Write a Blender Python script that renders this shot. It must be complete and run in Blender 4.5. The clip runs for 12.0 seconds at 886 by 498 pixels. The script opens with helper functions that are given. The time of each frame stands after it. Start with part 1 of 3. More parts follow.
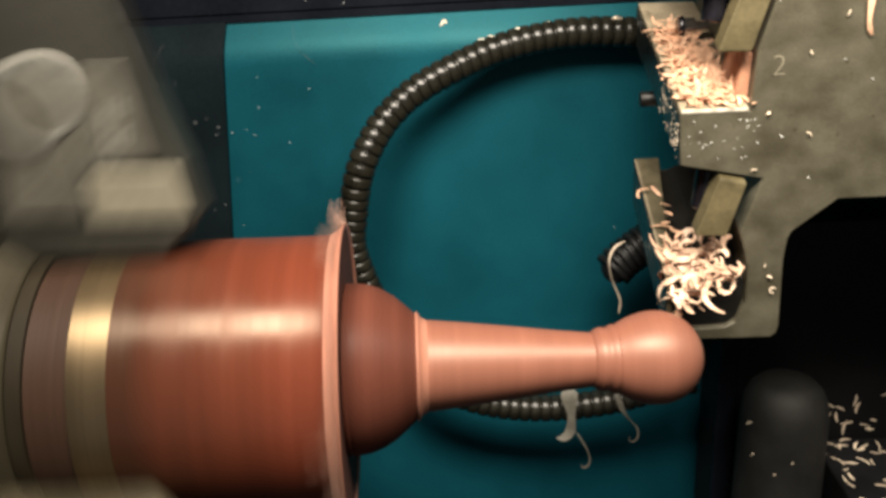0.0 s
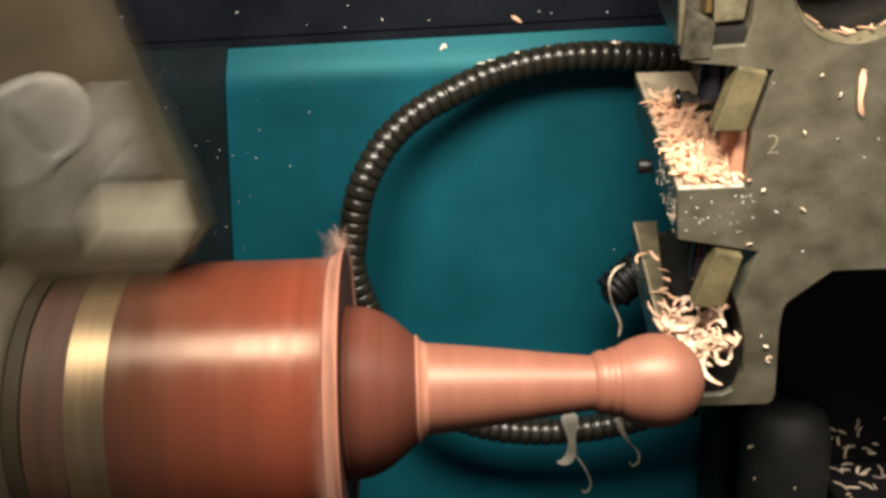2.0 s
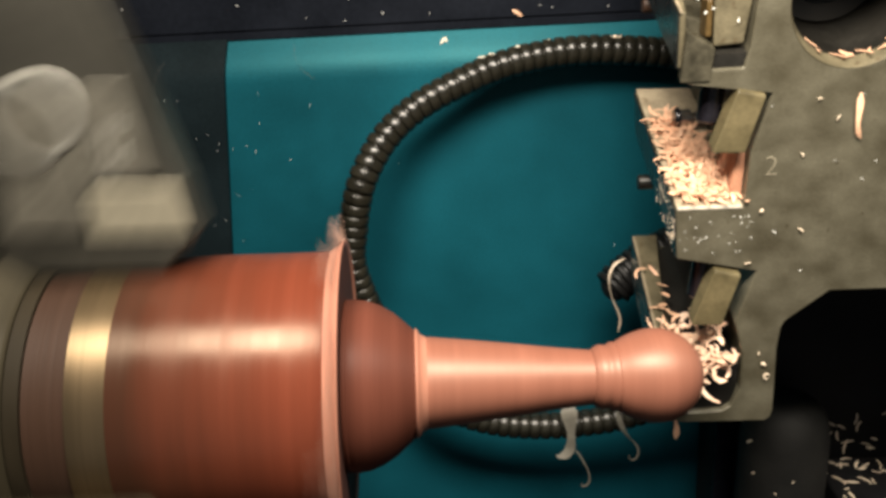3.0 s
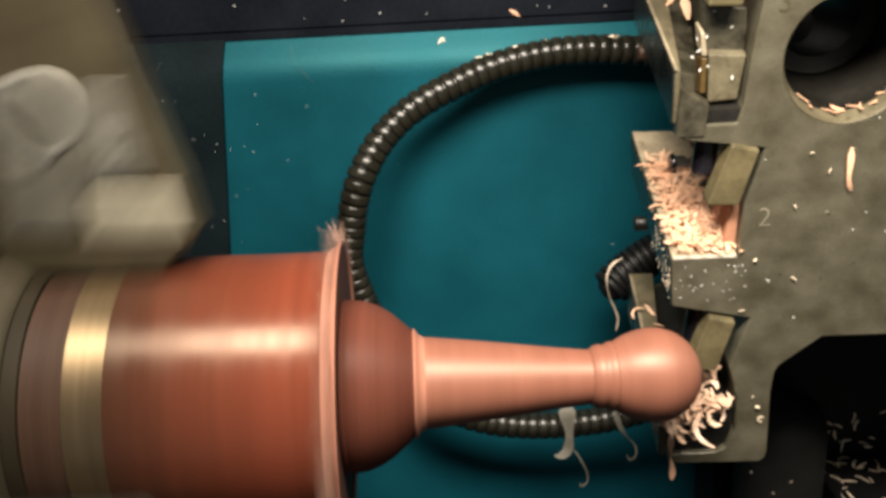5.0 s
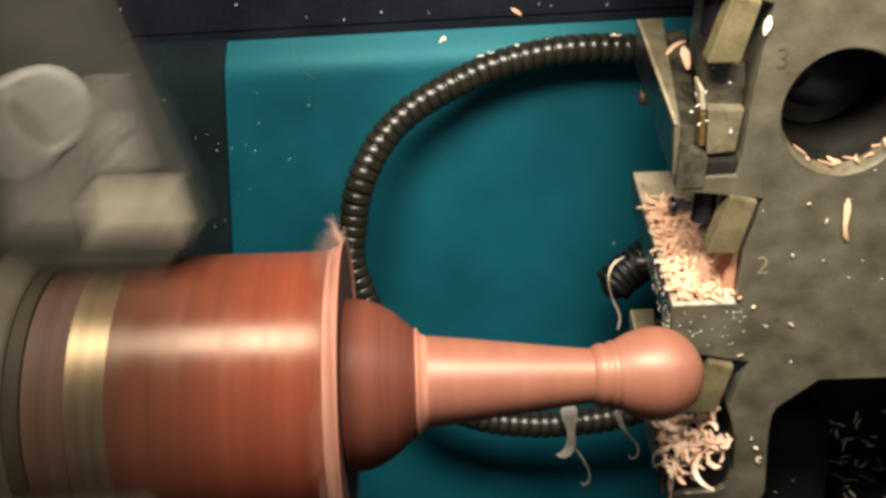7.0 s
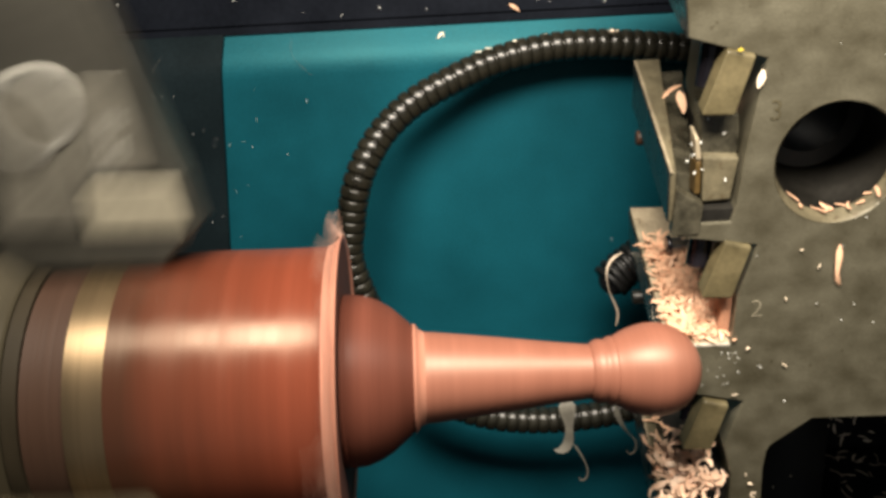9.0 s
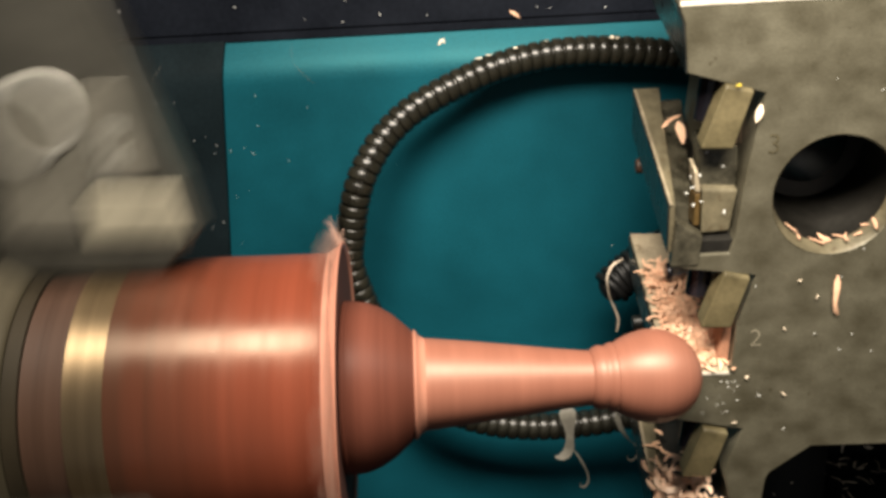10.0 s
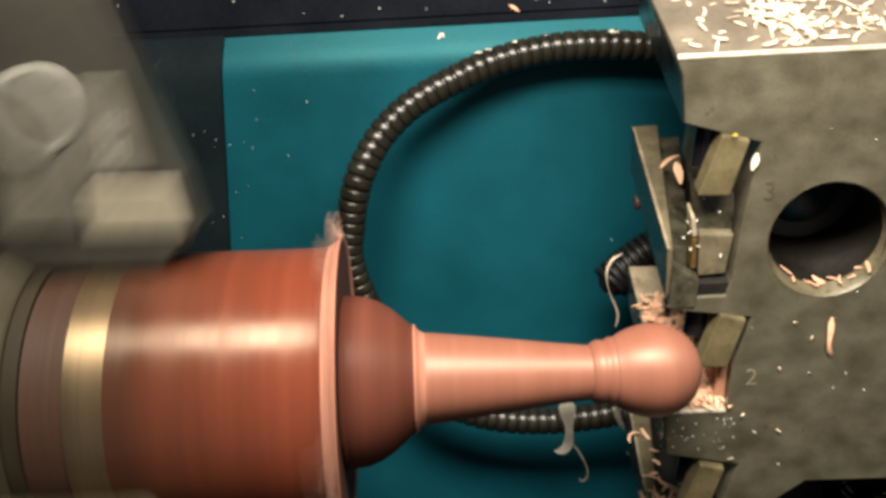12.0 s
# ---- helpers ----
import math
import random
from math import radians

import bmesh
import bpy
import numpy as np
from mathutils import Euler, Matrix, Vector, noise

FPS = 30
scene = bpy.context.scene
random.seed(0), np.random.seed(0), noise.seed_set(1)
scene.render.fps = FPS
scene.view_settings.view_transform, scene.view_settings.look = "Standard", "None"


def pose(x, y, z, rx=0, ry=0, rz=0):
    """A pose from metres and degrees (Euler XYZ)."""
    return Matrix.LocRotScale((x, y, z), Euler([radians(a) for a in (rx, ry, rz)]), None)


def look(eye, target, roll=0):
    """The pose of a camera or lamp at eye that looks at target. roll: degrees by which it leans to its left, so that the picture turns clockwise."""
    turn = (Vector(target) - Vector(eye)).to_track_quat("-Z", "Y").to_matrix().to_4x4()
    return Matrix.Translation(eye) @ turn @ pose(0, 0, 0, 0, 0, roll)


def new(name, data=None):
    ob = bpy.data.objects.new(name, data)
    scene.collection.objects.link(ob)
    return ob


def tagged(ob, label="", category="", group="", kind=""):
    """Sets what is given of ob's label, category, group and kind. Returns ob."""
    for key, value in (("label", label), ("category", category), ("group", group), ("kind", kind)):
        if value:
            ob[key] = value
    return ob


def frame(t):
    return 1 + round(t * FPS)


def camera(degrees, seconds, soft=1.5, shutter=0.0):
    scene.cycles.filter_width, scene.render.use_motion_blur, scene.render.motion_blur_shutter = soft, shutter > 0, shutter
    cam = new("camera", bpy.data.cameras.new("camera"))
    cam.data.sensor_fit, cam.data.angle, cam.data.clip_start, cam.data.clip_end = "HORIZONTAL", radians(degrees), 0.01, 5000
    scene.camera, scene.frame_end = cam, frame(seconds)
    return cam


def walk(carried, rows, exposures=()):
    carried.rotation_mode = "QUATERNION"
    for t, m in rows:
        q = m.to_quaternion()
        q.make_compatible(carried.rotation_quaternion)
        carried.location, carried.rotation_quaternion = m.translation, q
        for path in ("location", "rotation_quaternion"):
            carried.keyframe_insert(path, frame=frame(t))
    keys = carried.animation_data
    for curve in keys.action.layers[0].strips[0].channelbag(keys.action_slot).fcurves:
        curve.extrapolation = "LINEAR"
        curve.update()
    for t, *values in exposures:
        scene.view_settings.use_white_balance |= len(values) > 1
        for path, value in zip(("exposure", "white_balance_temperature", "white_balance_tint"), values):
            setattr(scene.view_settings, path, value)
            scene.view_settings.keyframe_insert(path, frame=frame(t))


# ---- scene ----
# ---------------------------------------------------------------- camera
cam = camera(55.2, 12.0, soft=3.4, shutter=0.24)
EYE = (0.0, -0.2602, 1.2431)
TURNS = [
    (0.0, 68.979, 3.151, 1.498),
    (0.5, 69.106, 3.186, 1.592),
    (1.0, 69.75, 3.036, 1.528),
    (1.5, 70.298, 3.036, 1.466),
    (2.0, 70.515, 3.116, 1.499),
    (2.5, 70.084, 3.113, 1.473),
    (3.0, 70.115, 2.979, 1.546),
    (5.0, 70.112, 3.026, 1.372),
    (5.5, 69.751, 3.082, 1.381),
    (6.0, 69.78, 3.091, 1.406),
    (6.5, 69.982, 3.121, 1.466),
    (7.0, 70.041, 3.093, 1.472),
    (9.0, 69.762, 3.1, 1.334),
    (9.5, 70.097, 3.072, 1.331),
    (10.0, 70.187, 3.09, 1.37),
    (10.5, 69.96, 3.106, 1.339),
    (11.0, 69.56, 3.122, 1.299),
    (11.5, 69.497, 3.11, 1.306),
    (12.0, 69.815, 3.089, 1.338),
]
walk(cam, [(t, pose(*EYE, a, b, c)) for t, a, b, c in TURNS],
     exposures=[(0.0, -0.08), (0.6, -0.01), (2.0, 0.01), (5.0, 0.04), (7.0, 0.09), (9.5, 0.07), (12.0, 0.10)])

# ---------------------------------------------------------------- world and lights
world = bpy.data.worlds.new("world")
scene.world = world
world.use_nodes = True
bg = world.node_tree.nodes["Background"]
bg.inputs["Color"].default_value = (0.64, 0.65, 0.65, 1)
bg.inputs["Strength"].default_value = 0.24


def area_lamp(name, eye, target, size_x, size_y, watts, colour):
    data = bpy.data.lights.new(name, "AREA")
    data.shape, data.size, data.size_y, data.energy, data.color = "RECTANGLE", size_x, size_y, watts, colour
    data.spread = radians(110)
    ob = new(name, data)
    ob.matrix_world = look(eye, target)
    return ob


area_lamp("work_lamp", (0.03, -0.190, 1.480), (0.07, 0.06, 1.12), 0.34, 0.120, 2.95, (1.0, 0.90, 0.76))

# ---------------------------------------------------------------- materials


def mat(name, base, rough=0.5, metal=0.0, scale=60.0, vary=0.25, fine=600.0, bump=0.15, stretch=(1, 1, 1), tint=None,
        spots=None, spec=0.5, rvar=0.12, per_object=0.0, coat=0.0):
    """A surface with stains at one scale and grain at another, in metres."""
    m = bpy.data.materials.new(name)
    m.use_nodes = True
    nt = m.node_tree
    bsdf = nt.nodes["Principled BSDF"]
    lk = nt.links.new
    tc = nt.nodes.new("ShaderNodeTexCoord")
    mp = nt.nodes.new("ShaderNodeMapping")
    mp.inputs["Scale"].default_value = stretch
    lk(tc.outputs["Object"], mp.inputs["Vector"])
    big = nt.nodes.new("ShaderNodeTexNoise")
    big.inputs["Scale"].default_value, big.inputs["Detail"].default_value = scale, 5
    small = nt.nodes.new("ShaderNodeTexNoise")
    small.inputs["Scale"].default_value, small.inputs["Detail"].default_value = fine, 3
    lk(mp.outputs[0], big.inputs["Vector"])
    lk(mp.outputs[0], small.inputs["Vector"])
    ramp = nt.nodes.new("ShaderNodeValToRGB")
    dark = [c * (1 - vary) for c in base]
    lite = [min(1, c * (1 + vary)) for c in (tint or base)]
    ramp.color_ramp.elements[0].position, ramp.color_ramp.elements[1].position = 0.30, 0.70
    ramp.color_ramp.elements[0].color, ramp.color_ramp.elements[1].color = (*dark, 1), (*lite, 1)
    lk(big.outputs["Fac"], ramp.inputs["Fac"])
    mix = nt.nodes.new("ShaderNodeMix")
    mix.data_type, mix.blend_type = "RGBA", "MULTIPLY"
    mix.inputs["Factor"].default_value = 1.0
    g = nt.nodes.new("ShaderNodeMapRange")
    g.inputs["From Min"].default_value, g.inputs["From Max"].default_value = 0.3, 0.7
    g.inputs["To Min"].default_value, g.inputs["To Max"].default_value = 1 - vary * 0.6, 1 + vary * 0.3
    lk(small.outputs["Fac"], g.inputs["Value"])
    lk(ramp.outputs["Color"], mix.inputs["A"])
    lk(g.outputs[0], mix.inputs["B"])
    col = mix.outputs["Result"]
    if spots:
        sp = nt.nodes.new("ShaderNodeTexNoise")
        sp.inputs["Scale"].default_value, sp.inputs["Detail"].default_value = spots[1], 4
        lk(tc.outputs["Object"], sp.inputs["Vector"])
        r2 = nt.nodes.new("ShaderNodeMapRange")
        r2.inputs["From Min"].default_value, r2.inputs["From Max"].default_value = spots[2], spots[2] + 0.08
        lk(sp.outputs["Fac"], r2.inputs["Value"])
        m2 = nt.nodes.new("ShaderNodeMix")
        m2.data_type = "RGBA"
        m2.inputs["B"].default_value = (*spots[0], 1)
        lk(col, m2.inputs["A"])
        lk(r2.outputs[0], m2.inputs["Factor"])
        col = m2.outputs["Result"]
    if per_object:
        oi = nt.nodes.new("ShaderNodeObjectInfo")
        geo = nt.nodes.new("ShaderNodeNewGeometry")
        add = nt.nodes.new("ShaderNodeMath")
        add.operation = "ADD"
        lk(oi.outputs["Random"], add.inputs[0])
        lk(geo.outputs["Random Per Island"], add.inputs[1])
        hv = nt.nodes.new("ShaderNodeHueSaturation")
        r3 = nt.nodes.new("ShaderNodeMapRange")
        r3.inputs["From Max"].default_value = 2.0
        r3.inputs["To Min"].default_value, r3.inputs["To Max"].default_value = 1 - per_object, 1 + per_object
        lk(add.outputs[0], r3.inputs["Value"])
        lk(r3.outputs[0], hv.inputs["Value"])
        lk(col, hv.inputs["Color"])
        col = hv.outputs["Color"]
    lk(col, bsdf.inputs["Base Color"])
    rr = nt.nodes.new("ShaderNodeMapRange")
    rr.inputs["To Min"].default_value, rr.inputs["To Max"].default_value = max(0.02, rough - rvar), min(1, rough + rvar)
    lk(big.outputs["Fac"], rr.inputs["Value"])
    lk(rr.outputs[0], bsdf.inputs["Roughness"])
    bsdf.inputs["Metallic"].default_value = metal
    bsdf.inputs["Specular IOR Level"].default_value = spec
    bsdf.inputs["Coat Weight"].default_value = coat
    if bump:
        b = nt.nodes.new("ShaderNodeBump")
        b.inputs["Strength"].default_value, b.inputs["Distance"].default_value = bump, 0.0005
        lk(small.outputs["Fac"], b.inputs["Height"])
        lk(b.outputs[0], bsdf.inputs["Normal"])
    return m


TEAL = mat("teal_paint", (0.0038, 0.057, 0.079), 0.47, 0, 14, 0.30, 900, 0.20, spec=0.34)
TEAL.node_tree.nodes["Principled BSDF"].inputs["Specular Tint"].default_value = (0.30, 0.95, 1.0, 1)
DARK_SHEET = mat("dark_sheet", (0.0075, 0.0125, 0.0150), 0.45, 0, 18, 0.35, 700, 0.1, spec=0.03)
BLACK = mat("black_rubber", (0.0070, 0.0070, 0.0078), 0.5, 0, 40, 0.35, 500, 0.2, spec=0.2)
BLACK_GLOSS = mat("black_enamel", (0.0070, 0.0085, 0.0125), 0.28, 0, 25, 0.3, 400, 0.05, spec=0.14)
WALL = mat("enclosure_paint", (0.055, 0.060, 0.060), 0.6, 0, 6, 0.15, 200, 0.05)
HOSE = mat("hose_plastic", (0.0080, 0.0076, 0.0055), 0.29, 0, 120, 0.35, 900, 0.06, tint=(0.0145, 0.0135, 0.0095), per_object=0.2, spec=0.4)
HOSE_BLACK = mat("black_hose_rubber", (0.0065, 0.0065, 0.0065), 0.42, 0, 120, 0.3, 900, 0.1, spec=0.3)
WOOD = mat("red_stock", (0.142, 0.034, 0.0175), 0.34, 0, 120, 0.09, 700, 0.05, stretch=(1.0, 0.012, 0.012), spec=0.52, rvar=0.20)


def browned_end(m, colour, x0, x1):
    """Darker brown towards the held end of the blank, thinning along its length in turned bands."""
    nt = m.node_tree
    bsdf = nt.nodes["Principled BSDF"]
    plain = bsdf.inputs["Base Color"].links[0].from_socket
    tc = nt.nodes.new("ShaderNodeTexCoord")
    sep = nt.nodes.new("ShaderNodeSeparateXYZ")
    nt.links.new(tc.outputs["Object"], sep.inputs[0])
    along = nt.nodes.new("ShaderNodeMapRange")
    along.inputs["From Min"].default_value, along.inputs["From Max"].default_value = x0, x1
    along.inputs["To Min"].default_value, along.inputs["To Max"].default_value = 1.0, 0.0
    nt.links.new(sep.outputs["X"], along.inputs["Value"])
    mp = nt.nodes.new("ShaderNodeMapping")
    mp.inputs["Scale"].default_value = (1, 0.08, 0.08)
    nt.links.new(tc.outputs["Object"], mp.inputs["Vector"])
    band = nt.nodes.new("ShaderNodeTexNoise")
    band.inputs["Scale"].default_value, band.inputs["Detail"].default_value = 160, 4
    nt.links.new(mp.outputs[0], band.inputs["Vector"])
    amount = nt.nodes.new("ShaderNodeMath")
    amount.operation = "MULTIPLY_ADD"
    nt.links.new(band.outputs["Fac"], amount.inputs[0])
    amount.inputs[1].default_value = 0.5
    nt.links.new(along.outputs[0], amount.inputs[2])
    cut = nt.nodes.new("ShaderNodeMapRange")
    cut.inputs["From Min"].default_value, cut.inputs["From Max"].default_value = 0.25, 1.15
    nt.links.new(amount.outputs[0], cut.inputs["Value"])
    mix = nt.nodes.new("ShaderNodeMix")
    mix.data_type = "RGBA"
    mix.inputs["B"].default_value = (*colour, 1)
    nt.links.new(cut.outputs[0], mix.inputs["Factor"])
    nt.links.new(plain, mix.inputs["A"])
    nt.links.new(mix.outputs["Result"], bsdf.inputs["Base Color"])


browned_end(WOOD, (0.042, 0.016, 0.009), -0.117, -0.062)
WOOD.node_tree.nodes["Principled BSDF"].inputs["Specular Tint"].default_value = (1.0, 0.80, 0.62, 1)
WOOD_CUT = mat("fresh_cut_stock", (0.240, 0.093, 0.060), 0.52, 0, 120, 0.10, 700, 0.04, stretch=(1.0, 0.012, 0.012), spec=0.9, rvar=0.08)
WOOD_CUT.node_tree.nodes["Principled BSDF"].inputs["Specular Tint"].default_value = (1.0, 0.84, 0.70, 1)
# Matte stock for the bell, with the flange's shade in its colour.
WOOD_DULL_SHADE = mat("dull_shaded_stock", (0.112, 0.036, 0.023), 0.58, 0, 120, 0.14, 900, 0.08, stretch=(1.0, 0.02, 0.02), spec=0.14)
# Base lowered for jaw shadow and light falloff on the blank's end.
WOOD_DARK = mat("dark_red_brown", (0.042, 0.022, 0.014), 0.50, 0, 130, 0.18, 900, 0.1, stretch=(1, 0.012, 0.012), spec=0.3)
WOOD_FUZZ = mat("torn_fibre", (0.34, 0.20, 0.15), 0.7, 0, 120, 0.2, 900, 0.1)
# Darker than the lip, as the face turned from the lamp.
WOOD_FACE = mat("shaded_end_face", (0.105, 0.045, 0.035), 0.6, 0, 120, 0.2, 900, 0.1, spec=0.2)
WOOD_EDGE = mat("cut_bead", (0.38, 0.165, 0.110), 0.45, 0, 120, 0.12, 900, 0.1, stretch=(1, 0.1, 0.1))
WOOD_PALE = mat("red_cut_edge", (0.50, 0.22, 0.150), 0.42, 0, 120, 0.12, 900, 0.1, stretch=(1, 0.1, 0.1))
SHAVING = mat("pink_shaving", (0.70, 0.42, 0.27), 0.55, 0, 200, 0.18, 1500, 0.1, per_object=0.3)
SHAVING_PALE = mat("pale_shaving", (0.88, 0.70, 0.53), 0.55, 0, 200, 0.2, 1500, 0.1, per_object=0.25)
STEEL = mat("oily_steel", (0.079, 0.070, 0.045), 0.33, 0.20, 90, 0.22, 1000, 0.16, tint=(0.101, 0.093, 0.066), stretch=(0.85, 1, 1.1),
            spots=((0.050, 0.042, 0.025), 300, 0.68))
STEEL_LIGHT = mat("bright_steel", (0.255, 0.210, 0.145), 0.38, 0.1, 110, 0.34, 700, 0.25, spots=((0.13, 0.10, 0.06), 300, 0.62))
# Polished plates for the left sides, their shade put into a dark base.
FLANK = mat("shaded_polished_flank", (0.085, 0.088, 0.082), 0.28, 0.92, 90, 0.3, 500, 0.15)
EDGE = mat("lit_worn_edge", (0.62, 0.57, 0.47), 0.35, 0.2, 200, 0.2, 900, 0.1)
TOP = mat("lit_top_steel", (0.165, 0.140, 0.108), 0.42, 0.15, 60, 0.25, 600, 0.2)
STEEL_PALE = mat("pale_steel", (0.36, 0.30, 0.21), 0.38, 0.1, 110, 0.25, 700, 0.25, spots=((0.20, 0.155, 0.10), 300, 0.62))
BAR = mat("dull_bar_steel", (0.120, 0.103, 0.064), 0.36, 0.2, 110, 0.3, 700, 0.25, spots=((0.09, 0.07, 0.04), 300, 0.60))
STEEL_DARK = mat("dark_steel", (0.030, 0.029, 0.024), 0.36, 0.2, 70, 0.35, 500, 0.25)
WEDGE = mat("olive_wedge", (0.082, 0.067, 0.032), 0.42, 0.12, 90, 0.25, 700, 0.2, tint=(0.110, 0.090, 0.046))
JAW_MARK = mat("jaw_mark", (0.34, 0.33, 0.29), 0.45, 0.5, 90, 0.2, 500, 0.1)
JAW_FLAT = mat("jaw_flat", (0.110, 0.102, 0.082), 0.45, 0.3, 60, 0.3, 400, 0.2)
JAW_PLATE = mat("jaw_plate", (0.280, 0.255, 0.190), 0.42, 0.3, 60, 0.2, 400, 0.2)
JAW = mat("jaw_steel", (0.050, 0.047, 0.038), 0.42, 0.5, 45, 0.2, 300, 0.2)
# Warm tint on one jaw stands in for the light's colour flicker.
JAW_WARM_LIT = mat("jaw_steel_warm_lit", (0.070, 0.056, 0.032), 0.42, 0.5, 45, 0.2, 300, 0.2)
BRASS = mat("brass_insert", (0.085, 0.052, 0.016), 0.4, 0.2, 200, 0.25, 900, 0.15)
RING = mat("polished_ring", (0.25, 0.18, 0.105), 0.40, 0.90, 90, 0.2, 500, 0.1, stretch=(1, .05, .05), spec=1.0)
RING.node_tree.nodes["Principled BSDF"].inputs["Specular Tint"].default_value = (1.0, 0.82, 0.55, 1)
BLOCK = mat("oily_tool_block", (0.040, 0.036, 0.024), 0.27, 0.25, 120, 0.45, 600, 0.3, tint=(0.064, 0.058, 0.040))
SHAVING_NEST = mat("nest_shaving", (0.60, 0.34, 0.22), 0.50, 0, 90, 0.25, 1500, 0.1, tint=(0.72, 0.53, 0.39), per_object=0.35)
SHAVING_BROAD = mat("broad_shaving", (0.60, 0.33, 0.21), 0.45, 0, 160, 0.3, 1500, 0.1, tint=(0.76, 0.58, 0.43), per_object=0.3)
SHAVING_WHITE = mat("white_speck", (0.80, 0.80, 0.76), 0.5, 0, 200, 0.2, 1500, 0.1, per_object=0.2)
# Grey in place of the translucency and shade of hanging shavings.
SHAVING_GREY = mat("grey_shaving", (0.15, 0.140, 0.115), 0.55, 0, 200, 0.2, 1500, 0.1)
# Near black, in place of shade inside the bore and the pockets.
NEAR_BLACK = mat("near_black_steel", (0.0115, 0.0105, 0.0085), 0.4, 0.2, 70, 0.35, 500, 0.25)
CHROME = mat("chrome", (0.62, 0.60, 0.56), 0.2, 0.95, 90, 0.2, 500, 0.05)
DARK_GLOSS = mat("dark_gloss", (0.012, 0.011, 0.015), 0.25, 0.4, 90, 0.4, 500, 0.1)
YELLOW = mat("yellow_chip", (0.55, 0.42, 0.05), 0.5, 0, 200, 0.2, 900, 0.1)
STAMP = mat("stamped_mark", (0.29, 0.26, 0.19), 0.5, 0.3, 200, 0.2, 900, 0.1)


def turned_grain(m, amount):
    """Lathe marks run round the x axis, so gloss spreads along it."""
    nt = m.node_tree
    tan = nt.nodes.new("ShaderNodeTangent")
    tan.direction_type, tan.axis = "RADIAL", "X"
    bsdf = nt.nodes["Principled BSDF"]
    nt.links.new(tan.outputs[0], bsdf.inputs["Tangent"])
    bsdf.inputs["Anisotropic"].default_value = amount
    bsdf.inputs["Anisotropic Rotation"].default_value = 0.25


for m_, k_ in ((WOOD, 0.65), (WOOD_CUT, 0.45), (WOOD_DULL_SHADE, 0.6), (WOOD_PALE, 0.6), (RING, 0.6)):
    turned_grain(m_, k_)

# ---------------------------------------------------------------- mesh helpers


def mesh_object(name, bm, material, parent=None, label="", smooth=None, bevel=0.0):
    me = bpy.data.meshes.new(name)
    bmesh.ops.recalc_face_normals(bm, faces=bm.faces)
    bm.to_mesh(me)
    bm.free()
    if material:
        me.materials.append(material)
    if smooth is not None:
        me.shade_smooth()
        me.set_sharp_from_angle(angle=radians(smooth))
    ob = new(name, me)
    if parent:
        ob.parent = parent
    if label:
        ob["label"] = label
    if bevel:
        md = ob.modifiers.new("bevel", "BEVEL")
        md.width, md.segments, md.limit_method, md.angle_limit = bevel, 2, "ANGLE", radians(35)
    return ob


def part(name, bm, material, parent, label="", smooth=None, bevel=0.0):
    return mesh_object(name, bm, material, parent, label, smooth, bevel)


def empty(name, m):
    ob = new(name)
    ob.empty_display_size = 0.01
    ob.matrix_world = m
    return ob


def box(x0, x1, y0, y1, z0, z1, bm=None):
    bm = bm or bmesh.new()
    v = [bm.verts.new(p) for p in ((x0, y0, z0), (x1, y0, z0), (x1, y1, z0), (x0, y1, z0), (x0, y0, z1), (x1, y0, z1), (x1, y1, z1), (x0, y1, z1))]
    for f in ((0, 1, 2, 3), (4, 5, 6, 7), (0, 1, 5, 4), (1, 2, 6, 5), (2, 3, 7, 6), (3, 0, 4, 7)):
        bm.faces.new([v[i] for i in f])
    return bm


def prism(front, y0, y1, rise=0.0, holes=(), back=None, back_scale=1.0):
    """A profile in x and z, run back from y0 to y1 while it climbs by rise per metre."""
    bm = bmesh.new()
    loops = []
    for k, y in ((0, y0), (1, y1)):
        edges, rings = [], []
        for n, loop in enumerate([front, *holes]):
            src = back if (k and back and n == 0) else loop
            vs = [bm.verts.new((x, y, z + (rise * (y1 - y0) if k else 0))) for x, z in src]
            rings.append(vs)
            edges += [bm.edges.new((vs[i], vs[(i + 1) % len(vs)])) for i in range(len(vs))]
        bmesh.ops.triangle_fill(bm, use_beauty=True, use_dissolve=False, edges=edges)
        loops.append(rings)
    for a, b in zip(*loops):
        for i in range(len(a)):
            j = (i + 1) % len(a)
            bm.faces.new((a[i], a[j], b[j], b[i]))
    return bm


def circle(cx, cz, r, n=40):
    return [(cx + r * math.cos(2 * math.pi * i / n), cz + r * math.sin(2 * math.pi * i / n)) for i in range(n)]


def turned(profile, n=96, bm=None, closed=False):
    """A body of revolution round x from (x, radius) pairs."""
    bm = bm or bmesh.new()
    rings = []
    for x, r in profile:
        if r < 1e-5:
            rings.append([bm.verts.new((x, 0, 0))])
        else:
            rings.append([bm.verts.new((x, r * math.sin(2 * math.pi * i / n), r * math.cos(2 * math.pi * i / n))) for i in range(n)])
    if closed:
        rings.append(rings[0])
    for a, b in zip(rings, rings[1:]):
        for i in range(n):
            j = (i + 1) % n
            if len(a) == 1 and len(b) > 1:
                bm.faces.new((a[0], b[j], b[i]))
            elif len(b) == 1 and len(a) > 1:
                bm.faces.new((a[i], a[j], b[0]))
            elif len(a) > 1:
                bm.faces.new((a[i], a[j], b[j], b[i]))
    return bm


